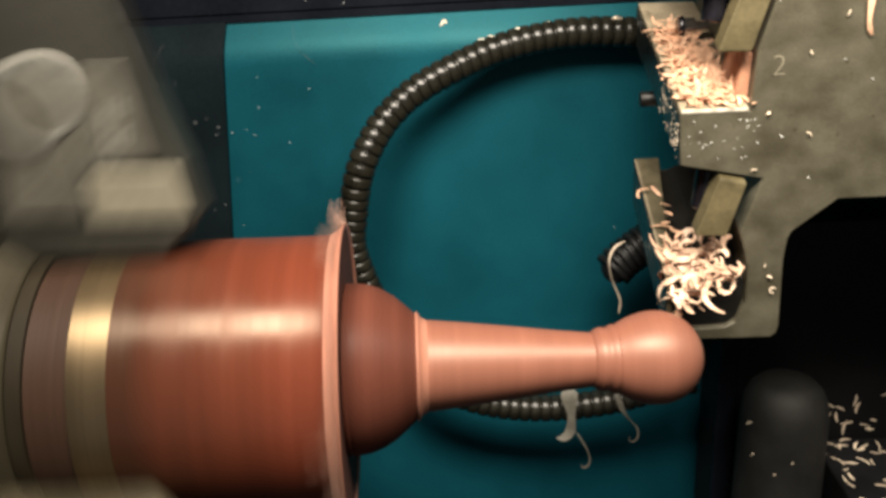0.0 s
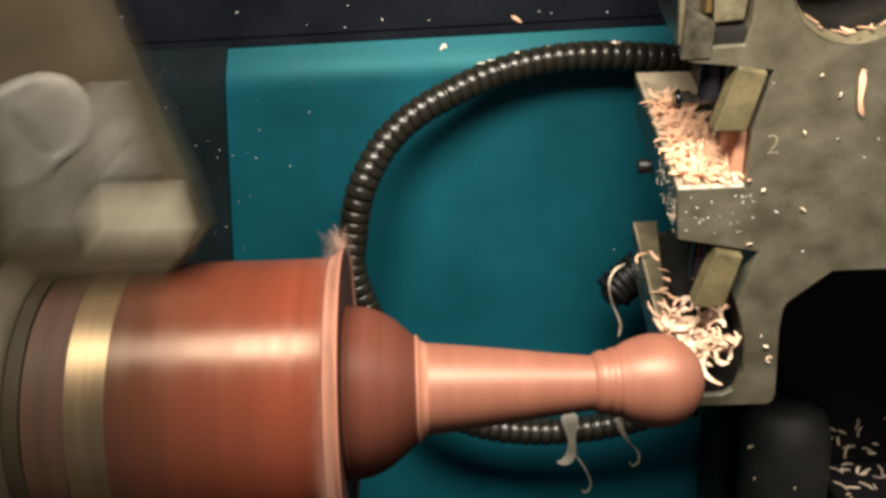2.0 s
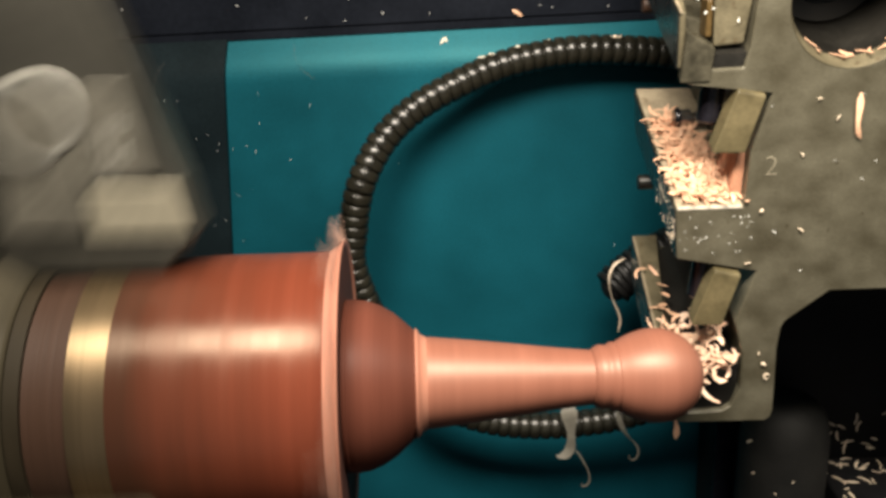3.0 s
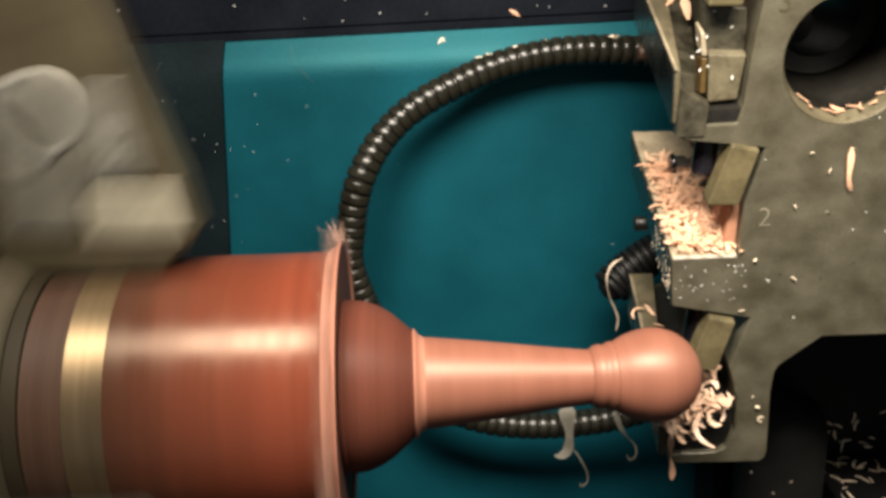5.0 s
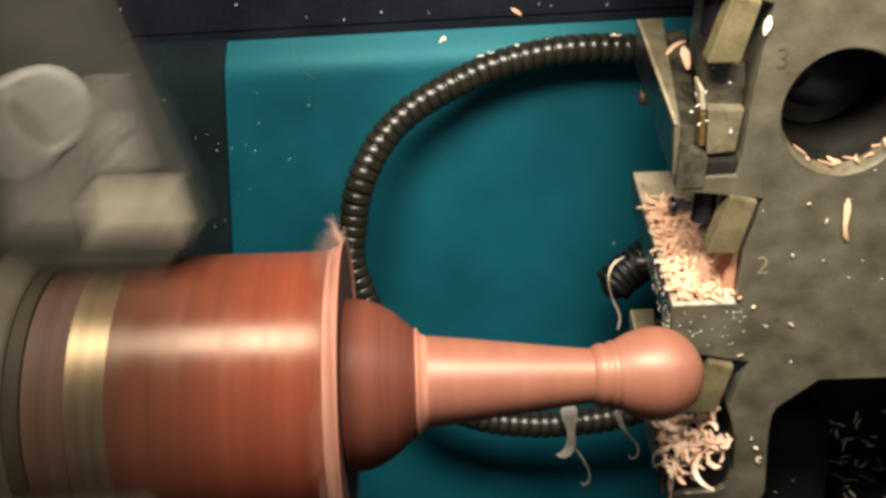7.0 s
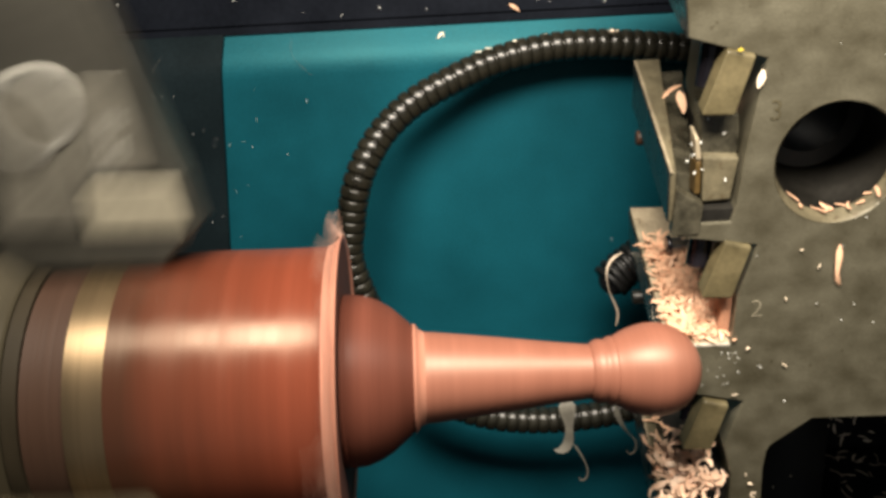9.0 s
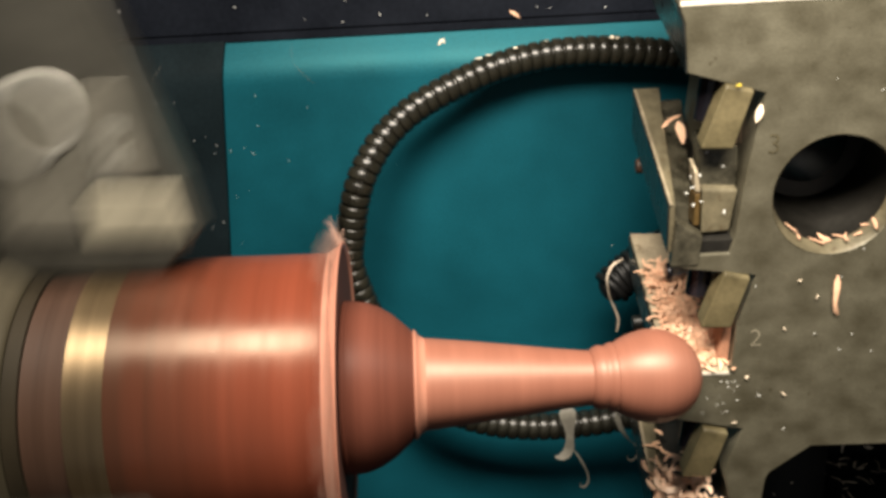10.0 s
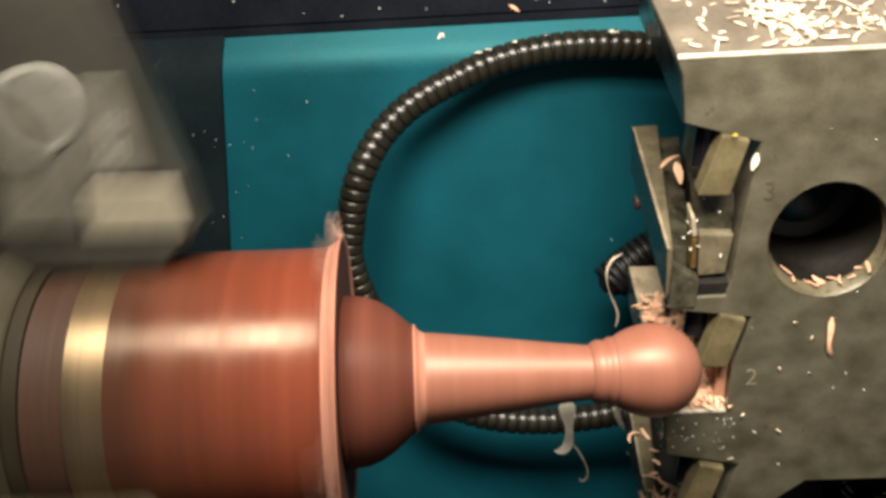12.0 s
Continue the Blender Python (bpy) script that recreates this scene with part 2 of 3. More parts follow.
def smooth_line(points, step):
    """Evenly spaced points with tangents on a Catmull-Rom line through the given ones."""
    pts = [Vector(p) for p in points]
    pts = [pts[0] * 2 - pts[1], *pts, pts[-1] * 2 - pts[-2]]
    dense = []
    for i in range(1, len(pts) - 2):
        a, b, c, d = pts[i - 1:i + 3]
        for k in range(24):
            t = k / 24
            dense.append(0.5 * (2 * b + (c - a) * t + (2 * a - 5 * b + 4 * c - d) * t * t + (3 * b - a - 3 * c + d) * t ** 3))
    dense.append(pts[-2])
    out, carry = [dense[0]], 0.0
    for a, b in zip(dense, dense[1:]):
        length = (b - a).length
        while carry + length >= step:
            k = (step - carry)
            a = a + (b - a).normalized() * k
            length -= k
            carry = 0.0
            out.append(a)
        carry += length
    return [(p, (out[min(i + 1, len(out) - 1)] - out[max(i - 1, 0)]).normalized()) for i, p in enumerate(out)]


def tube(points, radius, n=16, bm=None):
    bm = bm or bmesh.new()
    rings = []
    for p, t in points:
        q = t.to_track_quat("Z", "Y")
        rings.append([bm.verts.new(p + q @ Vector((radius * math.cos(2 * math.pi * i / n), radius * math.sin(2 * math.pi * i / n), 0))) for i in range(n)])
    for a, b in zip(rings, rings[1:]):
        for i in range(n):
            bm.faces.new((a[i], a[(i + 1) % n], b[(i + 1) % n], b[i]))
    bm.faces.new(rings[0]), bm.faces.new(rings[-1])
    return bm


def ribbon(bm, start, heading, normal, length, width, thick, curl, twist, steps=9, wobble=0.0, rng=random):
    """A curled shaving: a thin strip that bends as it goes."""
    p, h, n = Vector(start), Vector(heading).normalized(), Vector(normal).normalized()
    rows_ = []
    for i in range(steps + 1):
        s = h.cross(n).normalized()
        n = s.cross(h).normalized()
        w = width * min(1.0, 0.45 + 2.2 * min(i, steps - i) / steps) * rng.uniform(0.8, 1.1) / 2
        rows_.append([bm.verts.new(p + s * w + n * thick), bm.verts.new(p - s * w + n * thick), bm.verts.new(p - s * w), bm.verts.new(p + s * w)])
        p = p + h * (length / steps)
        h = (h + n * curl * (length / steps) + s * (twist + rng.uniform(-wobble, wobble)) * (length / steps)).normalized()
    for a, b in zip(rows_, rows_[1:]):
        for k in range(4):
            bm.faces.new((a[k], a[(k + 1) % 4], b[(k + 1) % 4], b[k]))
    bm.faces.new(rows_[0]), bm.faces.new(rows_[-1])


# ---------------------------------------------------------------- enclosure
WALL_Y = 0.160
EDGE_TOP, EDGE_LOW = -0.1205, -0.150


def back_panel(name, x_of_z, x_right, y_front, material, label):
    """Sheet-metal back panel whose top edge leans back in a soft bend."""
    bm = bmesh.new()
    heights = [0.70, 0.85, 0.95, 1.05, 1.10, 1.15, 1.170, 1.182, 1.184, 1.186, 1.188, 1.190, 1.1925, 1.195, 1.198, 1.2035]
    def lean(z):
        return 0.0 if z <= 1.182 else 22.0 * (z - 1.182) ** 2 if z < 1.195 else 0.003718 + 0.572 * (z - 1.195)
    grid = []
    for dy in (0.0, 0.004):
        rows_ = []
        for z in heights:
            xl, xr = (x_of_z(z), x_right) if not callable(x_right) else (x_of_z(z), x_right(z))
            rows_.append([bm.verts.new((xl + (xr - xl) * k / 12, y_front + dy + lean(z), z)) for k in range(13)])
        grid.append(rows_)
    for g in grid:
        for a, b in zip(g, g[1:]):
            for k in range(12):
                bm.faces.new((a[k], a[k + 1], b[k + 1], b[k]))
    f, b = grid
    for i in range(len(heights) - 1):
        for k in (0, 12):
            bm.faces.new((f[i][k], f[i + 1][k], b[i + 1][k], b[i][k]))
    for i in (0, -1):
        for k in range(12):
            bm.faces.new((f[i][k], f[i][k + 1], b[i][k + 1], b[i][k]))
    return tagged(mesh_object(name, bm, material, smooth=40), label, kind="structure")


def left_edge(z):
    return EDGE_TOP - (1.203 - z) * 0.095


back_panel("wall_back", lambda z: -0.70, 0.70, WALL_Y, TEAL, "teal painted sheet-metal back wall of the machine")
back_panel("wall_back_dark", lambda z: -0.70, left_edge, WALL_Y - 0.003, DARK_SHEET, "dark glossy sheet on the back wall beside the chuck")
tagged(mesh_object("ledge", box(-0.7, 0.7, 0.1700, 0.30, 1.2072, 1.32), BLACK_GLOSS), "black enamelled ledge above the teal back wall", kind="structure")
tagged(mesh_object("trim", box(-0.7, 0.7, 0.1672, 0.30, 1.2028, 1.2065), BLACK_GLOSS), "thin black trim strip under the ledge", kind="structure")
# Unseen walls, roof and floor, added to close the box and set bounce light.
tagged(mesh_object("wall_left", box(-0.75, -0.71, -0.9, 0.30, 0.70, 2.0), WALL), "unseen grey side wall closing the enclosure", kind="structure")
tagged(mesh_object("wall_right", box(0.71, 0.75, -0.9, 0.30, 0.70, 2.0), WALL), "unseen grey side wall closing the enclosure", kind="structure")
tagged(mesh_object("wall_upper", box(-0.75, 0.75, 0.301, 0.34, 0.70, 2.0), BLACK), "unseen black upper wall closing the enclosure", kind="structure")
tagged(mesh_object("ceiling", box(-0.75, 0.75, -0.94, 0.34, 2.0, 2.04), WALL), "unseen grey roof closing the enclosure", kind="structure")
tagged(mesh_object("floor", box(-0.75, 0.75, -0.94, 0.34, 0.66, 0.70), BLACK), "unseen black floor closing the enclosure", kind="structure")

# ---------------------------------------------------------------- spinning work and chuck
AXIS_Z = 1.100
YAW, LEAN = 4.0, 2.1
work = empty("turned_workpiece", pose(0, 0, AXIS_Z, 0, LEAN, YAW))
tagged(work, "half-turned glossy reddish-brown baluster blank spinning in the chuck", "workpiece")
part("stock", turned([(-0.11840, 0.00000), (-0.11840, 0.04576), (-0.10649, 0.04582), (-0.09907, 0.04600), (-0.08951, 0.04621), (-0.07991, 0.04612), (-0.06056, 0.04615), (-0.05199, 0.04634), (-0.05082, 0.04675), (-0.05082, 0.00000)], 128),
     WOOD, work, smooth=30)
part("flange", turned([(-0.05101, 0.01977), (-0.05101, 0.04685), (-0.04984, 0.04745), (-0.04847, 0.04826), (-0.04740, 0.04946), (-0.04661, 0.05026), (-0.04632, 0.04977), (-0.04681, 0.04828), (-0.04789, 0.04747), (-0.04789, 0.01978)], 128, closed=True),
     WOOD_PALE, work, "pale flared lip with a torn edge", smooth=60)
part("flange_face", turned([(-0.04808, 0.01978), (-0.04808, 0.04787), (-0.04720, 0.04808), (-0.04740, 0.04352), (-0.04759, 0.03956), (-0.04759, 0.01978)], 128, closed=True), WOOD_FACE, work, "end face behind the bell, coloured dark for its shade", smooth=50)
part("bell", turned([(-0.04769, 0.00000), (-0.04769, 0.02834), (-0.04720, 0.02932), (-0.04622, 0.02962), (-0.04563, 0.02923), (-0.04495, 0.02943), (-0.04377, 0.02934), (-0.03971, 0.02878), (-0.03538, 0.02714), (-0.03106, 0.02452), (-0.02732, 0.02130), (-0.02505, 0.01925), (-0.02446, 0.01856), (-0.02387, 0.01808), (-0.02377, 0.00000)], 128),
     WOOD_DULL_SHADE, work, smooth=40)
part("collar", turned([(-0.02396, 0.00994), (-0.02396, 0.01850), (-0.02367, 0.01880), (-0.02317, 0.01870), (-0.02268, 0.01790), (-0.02199, 0.01681), (-0.02070, 0.01612), (-0.01991, 0.01573), (-0.01991, 0.00995)], 96, closed=True),
     WOOD_EDGE, work, "pale narrow bead", smooth=50)
part("stem", turned([(-0.02020, 0.00000), (-0.02020, 0.01573), (-0.01792, 0.01563), (-0.00499, 0.01428), (0.01002, 0.01253), (0.02515, 0.01066), (0.03630, 0.00948), (0.03752, 0.00948), (0.03752, 0.00000)], 96),
     WOOD_CUT, work, smooth=40)
part("ring", turned([(0.03691, 0.00504), (0.03691, 0.00948), (0.03773, 0.00989), (0.03885, 0.01070), (0.04007, 0.01110), (0.04119, 0.01110), (0.04200, 0.01080), (0.04282, 0.01121), (0.04384, 0.01182), (0.04486, 0.01202), (0.04537, 0.01182), (0.04537, 0.00505)], 96, closed=True),
     WOOD_CUT, work, smooth=70)
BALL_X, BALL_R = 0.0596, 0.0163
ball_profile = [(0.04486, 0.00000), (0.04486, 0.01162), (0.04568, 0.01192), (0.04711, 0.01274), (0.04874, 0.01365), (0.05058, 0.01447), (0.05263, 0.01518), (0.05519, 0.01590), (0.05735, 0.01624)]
ball_profile += [(BALL_X - BALL_R * math.cos(a), BALL_R * math.sin(a)) for a in np.linspace(math.pi / 2, math.pi, 28)][:-1] + [(BALL_X + BALL_R, 0.0)]
part("ball", turned(ball_profile, 96), WOOD_CUT, work, smooth=60)
fuzz = bmesh.new()
rf = random.Random(5)
for i in range(200):
    a = rf.uniform(0, 2 * math.pi)
    p = Vector((rf.uniform(-0.0489, -0.0466), 0.0493 * math.sin(a), 0.0493 * math.cos(a)))
    out = Vector((rf.uniform(-0.9, 0.05), math.sin(a + rf.uniform(-.3, .3)), math.cos(a)))
    ribbon(fuzz, p, out, (1, 0, 0), rf.uniform(0.002, 0.0110), 0.0008, 0.00015, rf.uniform(-90, 90), rf.uniform(-60, 60), 4, rng=rf)
tagged(part("fringe", fuzz, WOOD_FUZZ, work, "pale torn fibres on the lip"), kind="stuff")

CHUCK_AT = pose(0, 0, AXIS_Z, 0, LEAN, YAW) @ Vector((-0.120, 0, 0))
chuck = empty("lathe_chuck", pose(*CHUCK_AT, 0, LEAN, YAW))
tagged(chuck, "grey steel three-jaw lathe chuck spinning with the blank", "lathe chuck")
part("chuck_body", turned([(-0.14173, 0.00000), (-0.14173, 0.09348), (-0.13825, 0.09731), (-0.03404, 0.10012), (-0.03126, 0.09731), (-0.03126, 0.05395), (-0.03404, 0.04814), (-0.03404, 0.00000)], 128), JAW, chuck, smooth=35)
part("clamp_ring", turned([(-0.00520, 0.02916), (-0.00520, 0.04585), (0.00635, 0.04599), (0.00635, 0.02924)], 128, closed=True), RING, chuck, "dull brown metal ring round the blank", smooth=35)
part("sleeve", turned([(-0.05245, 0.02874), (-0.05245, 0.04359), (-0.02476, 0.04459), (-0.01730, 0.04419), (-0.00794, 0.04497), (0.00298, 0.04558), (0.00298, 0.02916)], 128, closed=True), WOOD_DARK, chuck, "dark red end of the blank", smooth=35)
part("seat_ring", turned([(-0.03687, 0.04239), (-0.03687, 0.05347), (-0.03567, 0.05397), (-0.02357, 0.04757), (-0.02263, 0.04642), (-0.02235, 0.04255)], 96, closed=True), mat("seat_ring_steel", (0.052, 0.044, 0.028), 0.32, 0.35, 90, 0.2, 500, 0.1, stretch=(1, .05, .05)), chuck, "pale polished seat ring", smooth=35)
# Raised ring, coloured dark so that it reads as a groove.
part("groove_ring", turned([(-0.02226, 0.04255), (-0.02226, 0.04604), (-0.01796, 0.04589), (-0.01796, 0.04260)], 96, closed=True), mat("groove_dark", (0.022, 0.017, 0.010), 0.6, 0, 90, 0.3, 500, 0.2, spec=0.15), chuck, "dark ring in place of a groove by the seat ring", smooth=35)
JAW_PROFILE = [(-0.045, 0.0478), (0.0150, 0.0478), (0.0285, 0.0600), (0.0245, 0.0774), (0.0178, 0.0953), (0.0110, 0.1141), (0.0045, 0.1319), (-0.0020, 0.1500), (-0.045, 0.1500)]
ARCH = [(-0.0185 + 0.0118 * math.cos(math.pi * i / 16), 0.1000 + 0.0118 * math.sin(math.pi * i / 16)) for i in range(17)]


def jaw_at(angle, material):
    turn = Matrix.Rotation(radians(angle), 4, "X") @ Matrix.Translation((0.0034, 0, 0)) @ Matrix.Scale(0.972, 4)
    bm = prism(JAW_PROFILE, -0.0105, 0.0105)
    bm.transform(turn)
    jaw = part("jaw", bm, material, chuck, "stepped steel chuck jaw", bevel=0.0012)
    for outline, face in (([(-0.0050, 0.0610), (0.0262, 0.0610), (0.0225, 0.0770), (-0.0050, 0.0770)], JAW_PLATE), ([(-0.0050, 0.0790), (0.0160, 0.0790), (0.0080, 0.1090), (-0.0050, 0.1090)], JAW_FLAT),
                          ([(-0.0303, 0.0630), (-0.0067, 0.0630), *ARCH], JAW_FLAT)):
        bm = prism(outline, -0.0118, -0.0103)
        bm.transform(turn)
        part("step_plate", bm, face, jaw, "paler step of the jaw", bevel=0.0005)
    for x, z, h in ((0.0020, 0.0822, 0.0065), (0.0046, 0.0828, 0.0050), (0.0072, 0.0820, 0.0070), (0.0016, 0.0915, 0.0060), (0.0043, 0.0908, 0.0070), (0.0070, 0.0918, 0.0055)):
        bm = box(x, x + 0.0011, -0.0122, -0.0117, z, z + h)
        bm.transform(turn)
        part("stamped_mark", bm, JAW_MARK, jaw, "worn stamped mark")
    bm = turned([(-0.0006, 0.0112), (-0.0006, 0.0135), (0.0006, 0.0140), (0.0012, 0.0130), (0.0012, 0.0112)], 40, closed=True)
    bm.transform(turn @ pose(-0.0185, -0.0120, 0.0985, 0, 0, -90))
    part("screw_collar", bm, JAW_MARK, jaw, "bright rim of a screw hole", smooth=40)
    return jaw


for a, m_ in ((-2, JAW), (118, JAW_WARM_LIT), (238, JAW)):
    jaw_at(a, m_)

# ---------------------------------------------------------------- tool turret
RISE = 0.350
FRONT, BACK = 0.021, 0.100
turret = empty("tool_turret", pose(0, 0, 0))
tagged(turret, "oily grey steel lathe tool turret strewn with shavings", "tool turret")
OUTLINE = [(0.0672, 1.2620), (0.2600, 1.2620), (0.2600, 1.0970), (0.1235, 1.0970), (0.1088, 1.0856), (0.1076, 1.0830), (0.1068, 1.0750), (0.1073, 1.0490),
           (0.1066, 1.0462), (0.1046, 1.0447), (0.0700, 1.0450), (0.0700, 1.0490), (0.0820, 1.0491), (0.0880, 1.0494), (0.0915, 1.0512), (0.0944, 1.0584),
           (0.0946, 1.0722), (0.0911, 1.0857), (0.0972, 1.1054), (0.0692, 1.1113), (0.0681, 1.1296), (0.0913, 1.1290), (0.0923, 1.1482), (0.0980, 1.1682),
           (0.0700, 1.1722), (0.0690, 1.1765), (0.0880, 1.1768), (0.0897, 1.1830), (0.0919, 1.2041), (0.0966, 1.2325), (0.0709, 1.2402), (0.0695, 1.2560)]
HOLE = (0.1228, 1.1962, 0.0211)
part("turret_body", prism(OUTLINE, FRONT, BACK, RISE, [circle(*HOLE, 48)]), STEEL, turret, bevel=0.0005)
# Lining that puts the shade inside the bore into its colour.
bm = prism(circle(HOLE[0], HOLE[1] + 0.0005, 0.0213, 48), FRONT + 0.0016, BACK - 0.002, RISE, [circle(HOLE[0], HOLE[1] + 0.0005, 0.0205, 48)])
part("bore_liner", bm, NEAR_BLACK, turret, "bore wall, coloured dark for its shade", smooth=40)
bm = bmesh.new()
rim = []
for r, d in ((0.0214, -0.0002), (0.0209, 0.0006), (0.0200, 0.0050), (0.0204, 0.0058)):
    rim.append([bm.verts.new((x, FRONT + d, z + RISE * max(d, 0))) for x, z in circle(HOLE[0], HOLE[1] + 0.0004, r, 64)])
for a, b in zip(rim, rim[1:] + rim[:1]):
    for i in range(64):
        bm.faces.new((a[i], a[(i + 1) % 64], b[(i + 1) % 64], b[i]))
part("bore_rim", bm, BAR, turret, "worn bright chamfer round the bore", smooth=35)
for y_, z_, m_ in ((0.085, 1.1216, NEAR_BLACK), (0.085, 1.1931, WOOD_DARK)):
    bm = turned([(-0.0040, 0.0), (-0.0040, 0.0026), (-0.0034, 0.0031), (0.006, 0.0031), (0.006, 0.0)], 24)
    bm.transform(Matrix.Translation((0.0712, y_, z_)))
    part("set_screw", bm, m_, turret, "dark set screw head", smooth=40)
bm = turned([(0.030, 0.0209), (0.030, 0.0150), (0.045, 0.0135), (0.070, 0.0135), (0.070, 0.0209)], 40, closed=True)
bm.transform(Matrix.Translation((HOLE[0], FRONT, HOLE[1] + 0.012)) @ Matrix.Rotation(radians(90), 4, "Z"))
part("bore_sleeve", bm, NEAR_BLACK, turret, "sleeve inside the bore, coloured dark for shade", smooth=40)
wedge = prism([(0.0864, 1.1700), (0.0957, 1.1678), (0.0899, 1.1486), (0.0791, 1.1490)], FRONT - 0.0015, FRONT + 0.0052, RISE)
w = part("wedge_clamp", wedge, WEDGE, turret, "olive-tinted steel clamping wedge", bevel=0.0007)
for dx, dz in ((-0.0032, 0.0660), (-0.0040, -0.0632)):
    c = w.copy()
    scene.collection.objects.link(c)
    c.location = (dx, 0, dz)


def lip(dz):
    """Tapering side bar of a tool pocket."""
    bm = bmesh.new()
    z1, z0 = 1.1303 + dz, 1.1125 + dz
    up = RISE * (BACK - FRONT)
    pts = [(0.0672, FRONT + .002, z0), (0.0692, FRONT + .002, z0), (0.0692, FRONT + .002, z1), (0.0672, FRONT + .002, z1),
           (0.0686, BACK, z0 + up), (0.0790, BACK, z0 + up), (0.0790, BACK, z1 + up), (0.0686, BACK, z1 + up)]
    v = [bm.verts.new(p) for p in pts]
    for f in ((0, 1, 2, 3), (4, 5, 6, 7), (0, 1, 5, 4), (1, 2, 6, 5), (2, 3, 7, 6), (3, 0, 4, 7)):
        bm.faces.new([v[i] for i in f])
    part("pocket_bar", bm, BAR, turret, "dull tapering pocket bar", bevel=0.0005)
    # Thin paler strip paints the lit line along the bar.
    part("lit_worn_edge", prism([(0.0670, z1 - .0001), (0.0680, z1 - .0001), (0.0680, z1 + .0005), (0.0670, z1 + .0005)], FRONT + .0015, BACK - .0005, RISE,
                            back=[(0.0684, z1 - .0001), (0.0694, z1 - .0001), (0.0694, z1 + .0005), (0.0684, z1 + .0005)]), STEEL_LIGHT, turret, "worn bar edge, pale for its lit line")
    part("flank", prism([(0.0667, z0), (0.0672, z0), (0.0672, z1 - .0004), (0.0667, z1 - .0004)], FRONT + .0025, BACK - .0005, RISE,
                        back=[(0.0681, z0), (0.0686, z0), (0.0686, z1 - .0004), (0.0681, z1 - .0004)]), FLANK, turret, "polished steel flank, coloured dark for its shade")
    part("pocket_block", prism([(0.0696, z0 + .0005), (0.0780, z0 + .0005), (0.0774, z1 - .004), (0.0698, z1 - .0012)], FRONT + 0.010, BACK - .001, RISE,
                               back=[(0.0793, z0 + .0005), (0.0884, z0 + .0005), (0.0884, z1 - .0012), (0.0793, z1 - .0012)]), BLOCK, turret, "dark oily steel tool block", bevel=0.0006)


# Pale plate puts the strong light on the pocket floor into colour.
part("pocket_plate", prism([(0.0684, 1.12975), (0.0909, 1.12915), (0.0909, 1.12995), (0.0684, 1.13055)], FRONT + 0.0004, BACK, RISE), STEEL_PALE, turret, "ground pocket floor, coloured pale for the light on it")
# Top paler than the front, for light falling from above.
part("top_plate", prism([(0.0676, 1.26215), (0.2595, 1.26215), (0.2595, 1.26285), (0.0676, 1.26285)], FRONT + 0.0004, BACK, RISE), TOP, turret, "ground top face, paler for light from above")
# Pale strips put the lit line of these worn edges into colour.
part("lit_worn_edge", box(0.0676, 0.2590, FRONT - 0.0003, FRONT + 0.0007, 1.2614, 1.2630), EDGE, turret, "worn front edge, pale for its lit line", bevel=0.0003)
part("lit_worn_edge", box(0.0686, 0.0906, FRONT - 0.0003, FRONT + 0.0006, 1.1291, 1.1304), EDGE, turret, "worn front edge, pale for its lit line", bevel=0.0003)
part("flank", prism([(0.0667, 1.2618), (0.0672, 1.2618), (0.0695, 1.2560), (0.0709, 1.2402), (0.0704, 1.2402), (0.0690, 1.2560)], FRONT + 0.0005, BACK, RISE), FLANK, turret, "polished steel flank, coloured dark for its shade")
part("flank", prism([(0.0687, 1.1118), (0.0692, 1.1118), (0.0681, 1.1290), (0.0676, 1.1290)], FRONT + 0.0005, BACK, RISE), FLANK, turret, "polished steel flank, coloured dark for its shade")
# Dark fills paint the shade at the bottom of two pockets.
part("pocket_shade_fill", prism([(0.0695, 1.1769), (0.0884, 1.1769), (0.0895, 1.1815), (0.0700, 1.1815)], FRONT + 0.0012, BACK - 0.005, RISE), NEAR_BLACK, turret, "dark fill for the pocket's shade")
part("pocket_shade_fill", prism([(0.0715, 1.0494), (0.0884, 1.0498), (0.0920, 1.0530), (0.0936, 1.0586), (0.0940, 1.0672), (0.0840, 1.0645), (0.0715, 1.0580)], FRONT + 0.0020, BACK - 0.005, RISE), NEAR_BLACK, turret, "dark fill for the pocket's shade")
lip(0.0648)
lip(-0.0652)
part("tool_shank", prism([(0.0782, 1.1998), (0.0906, 1.1990), (0.0884, 1.1842), (0.0787, 1.1836)], FRONT + 0.003, FRONT + 0.016, RISE), BAR, turret, "square steel tool shank", bevel=0.0007)
# Upper half of the shank in a dark tone, for the wedge's shadow.
part("shank_upper", prism([(0.0775, 1.2150), (0.0906, 1.2135), (0.0912, 1.2041), (0.0907, 1.1992), (0.0781, 1.2000)], FRONT + 0.006, FRONT + 0.016, RISE), BLOCK, turret, "upper shank, coloured dark for the wedge's shade", bevel=0.0007)
part("insert_holder", prism([(0.0757, 1.1990), (0.0776, 1.1990), (0.0764, 1.2066), (0.0750, 1.2070)], FRONT + 0.002, FRONT + 0.010, RISE), STEEL_PALE, turret, "bright insert holder", bevel=0.0006)
part("insert", box(0.0757, 0.0776, FRONT + 0.002, FRONT + 0.010, 1.1870, 1.1986), BRASS, turret, "amber-stained insert", bevel=0.0004)
bm = turned([(-0.0040, 0.0), (-0.0040, 0.0014), (-0.0046, 0.0015), (-0.0046, 0.0028), (-0.0040, 0.0034), (0.0, 0.0034), (0.0, 0.0022), (0.005, 0.0022), (0.005, 0.0)], 28)
SCREW_AT = Matrix.Translation((0.0833, 0.0683, 1.1514))
bm.transform(SCREW_AT)
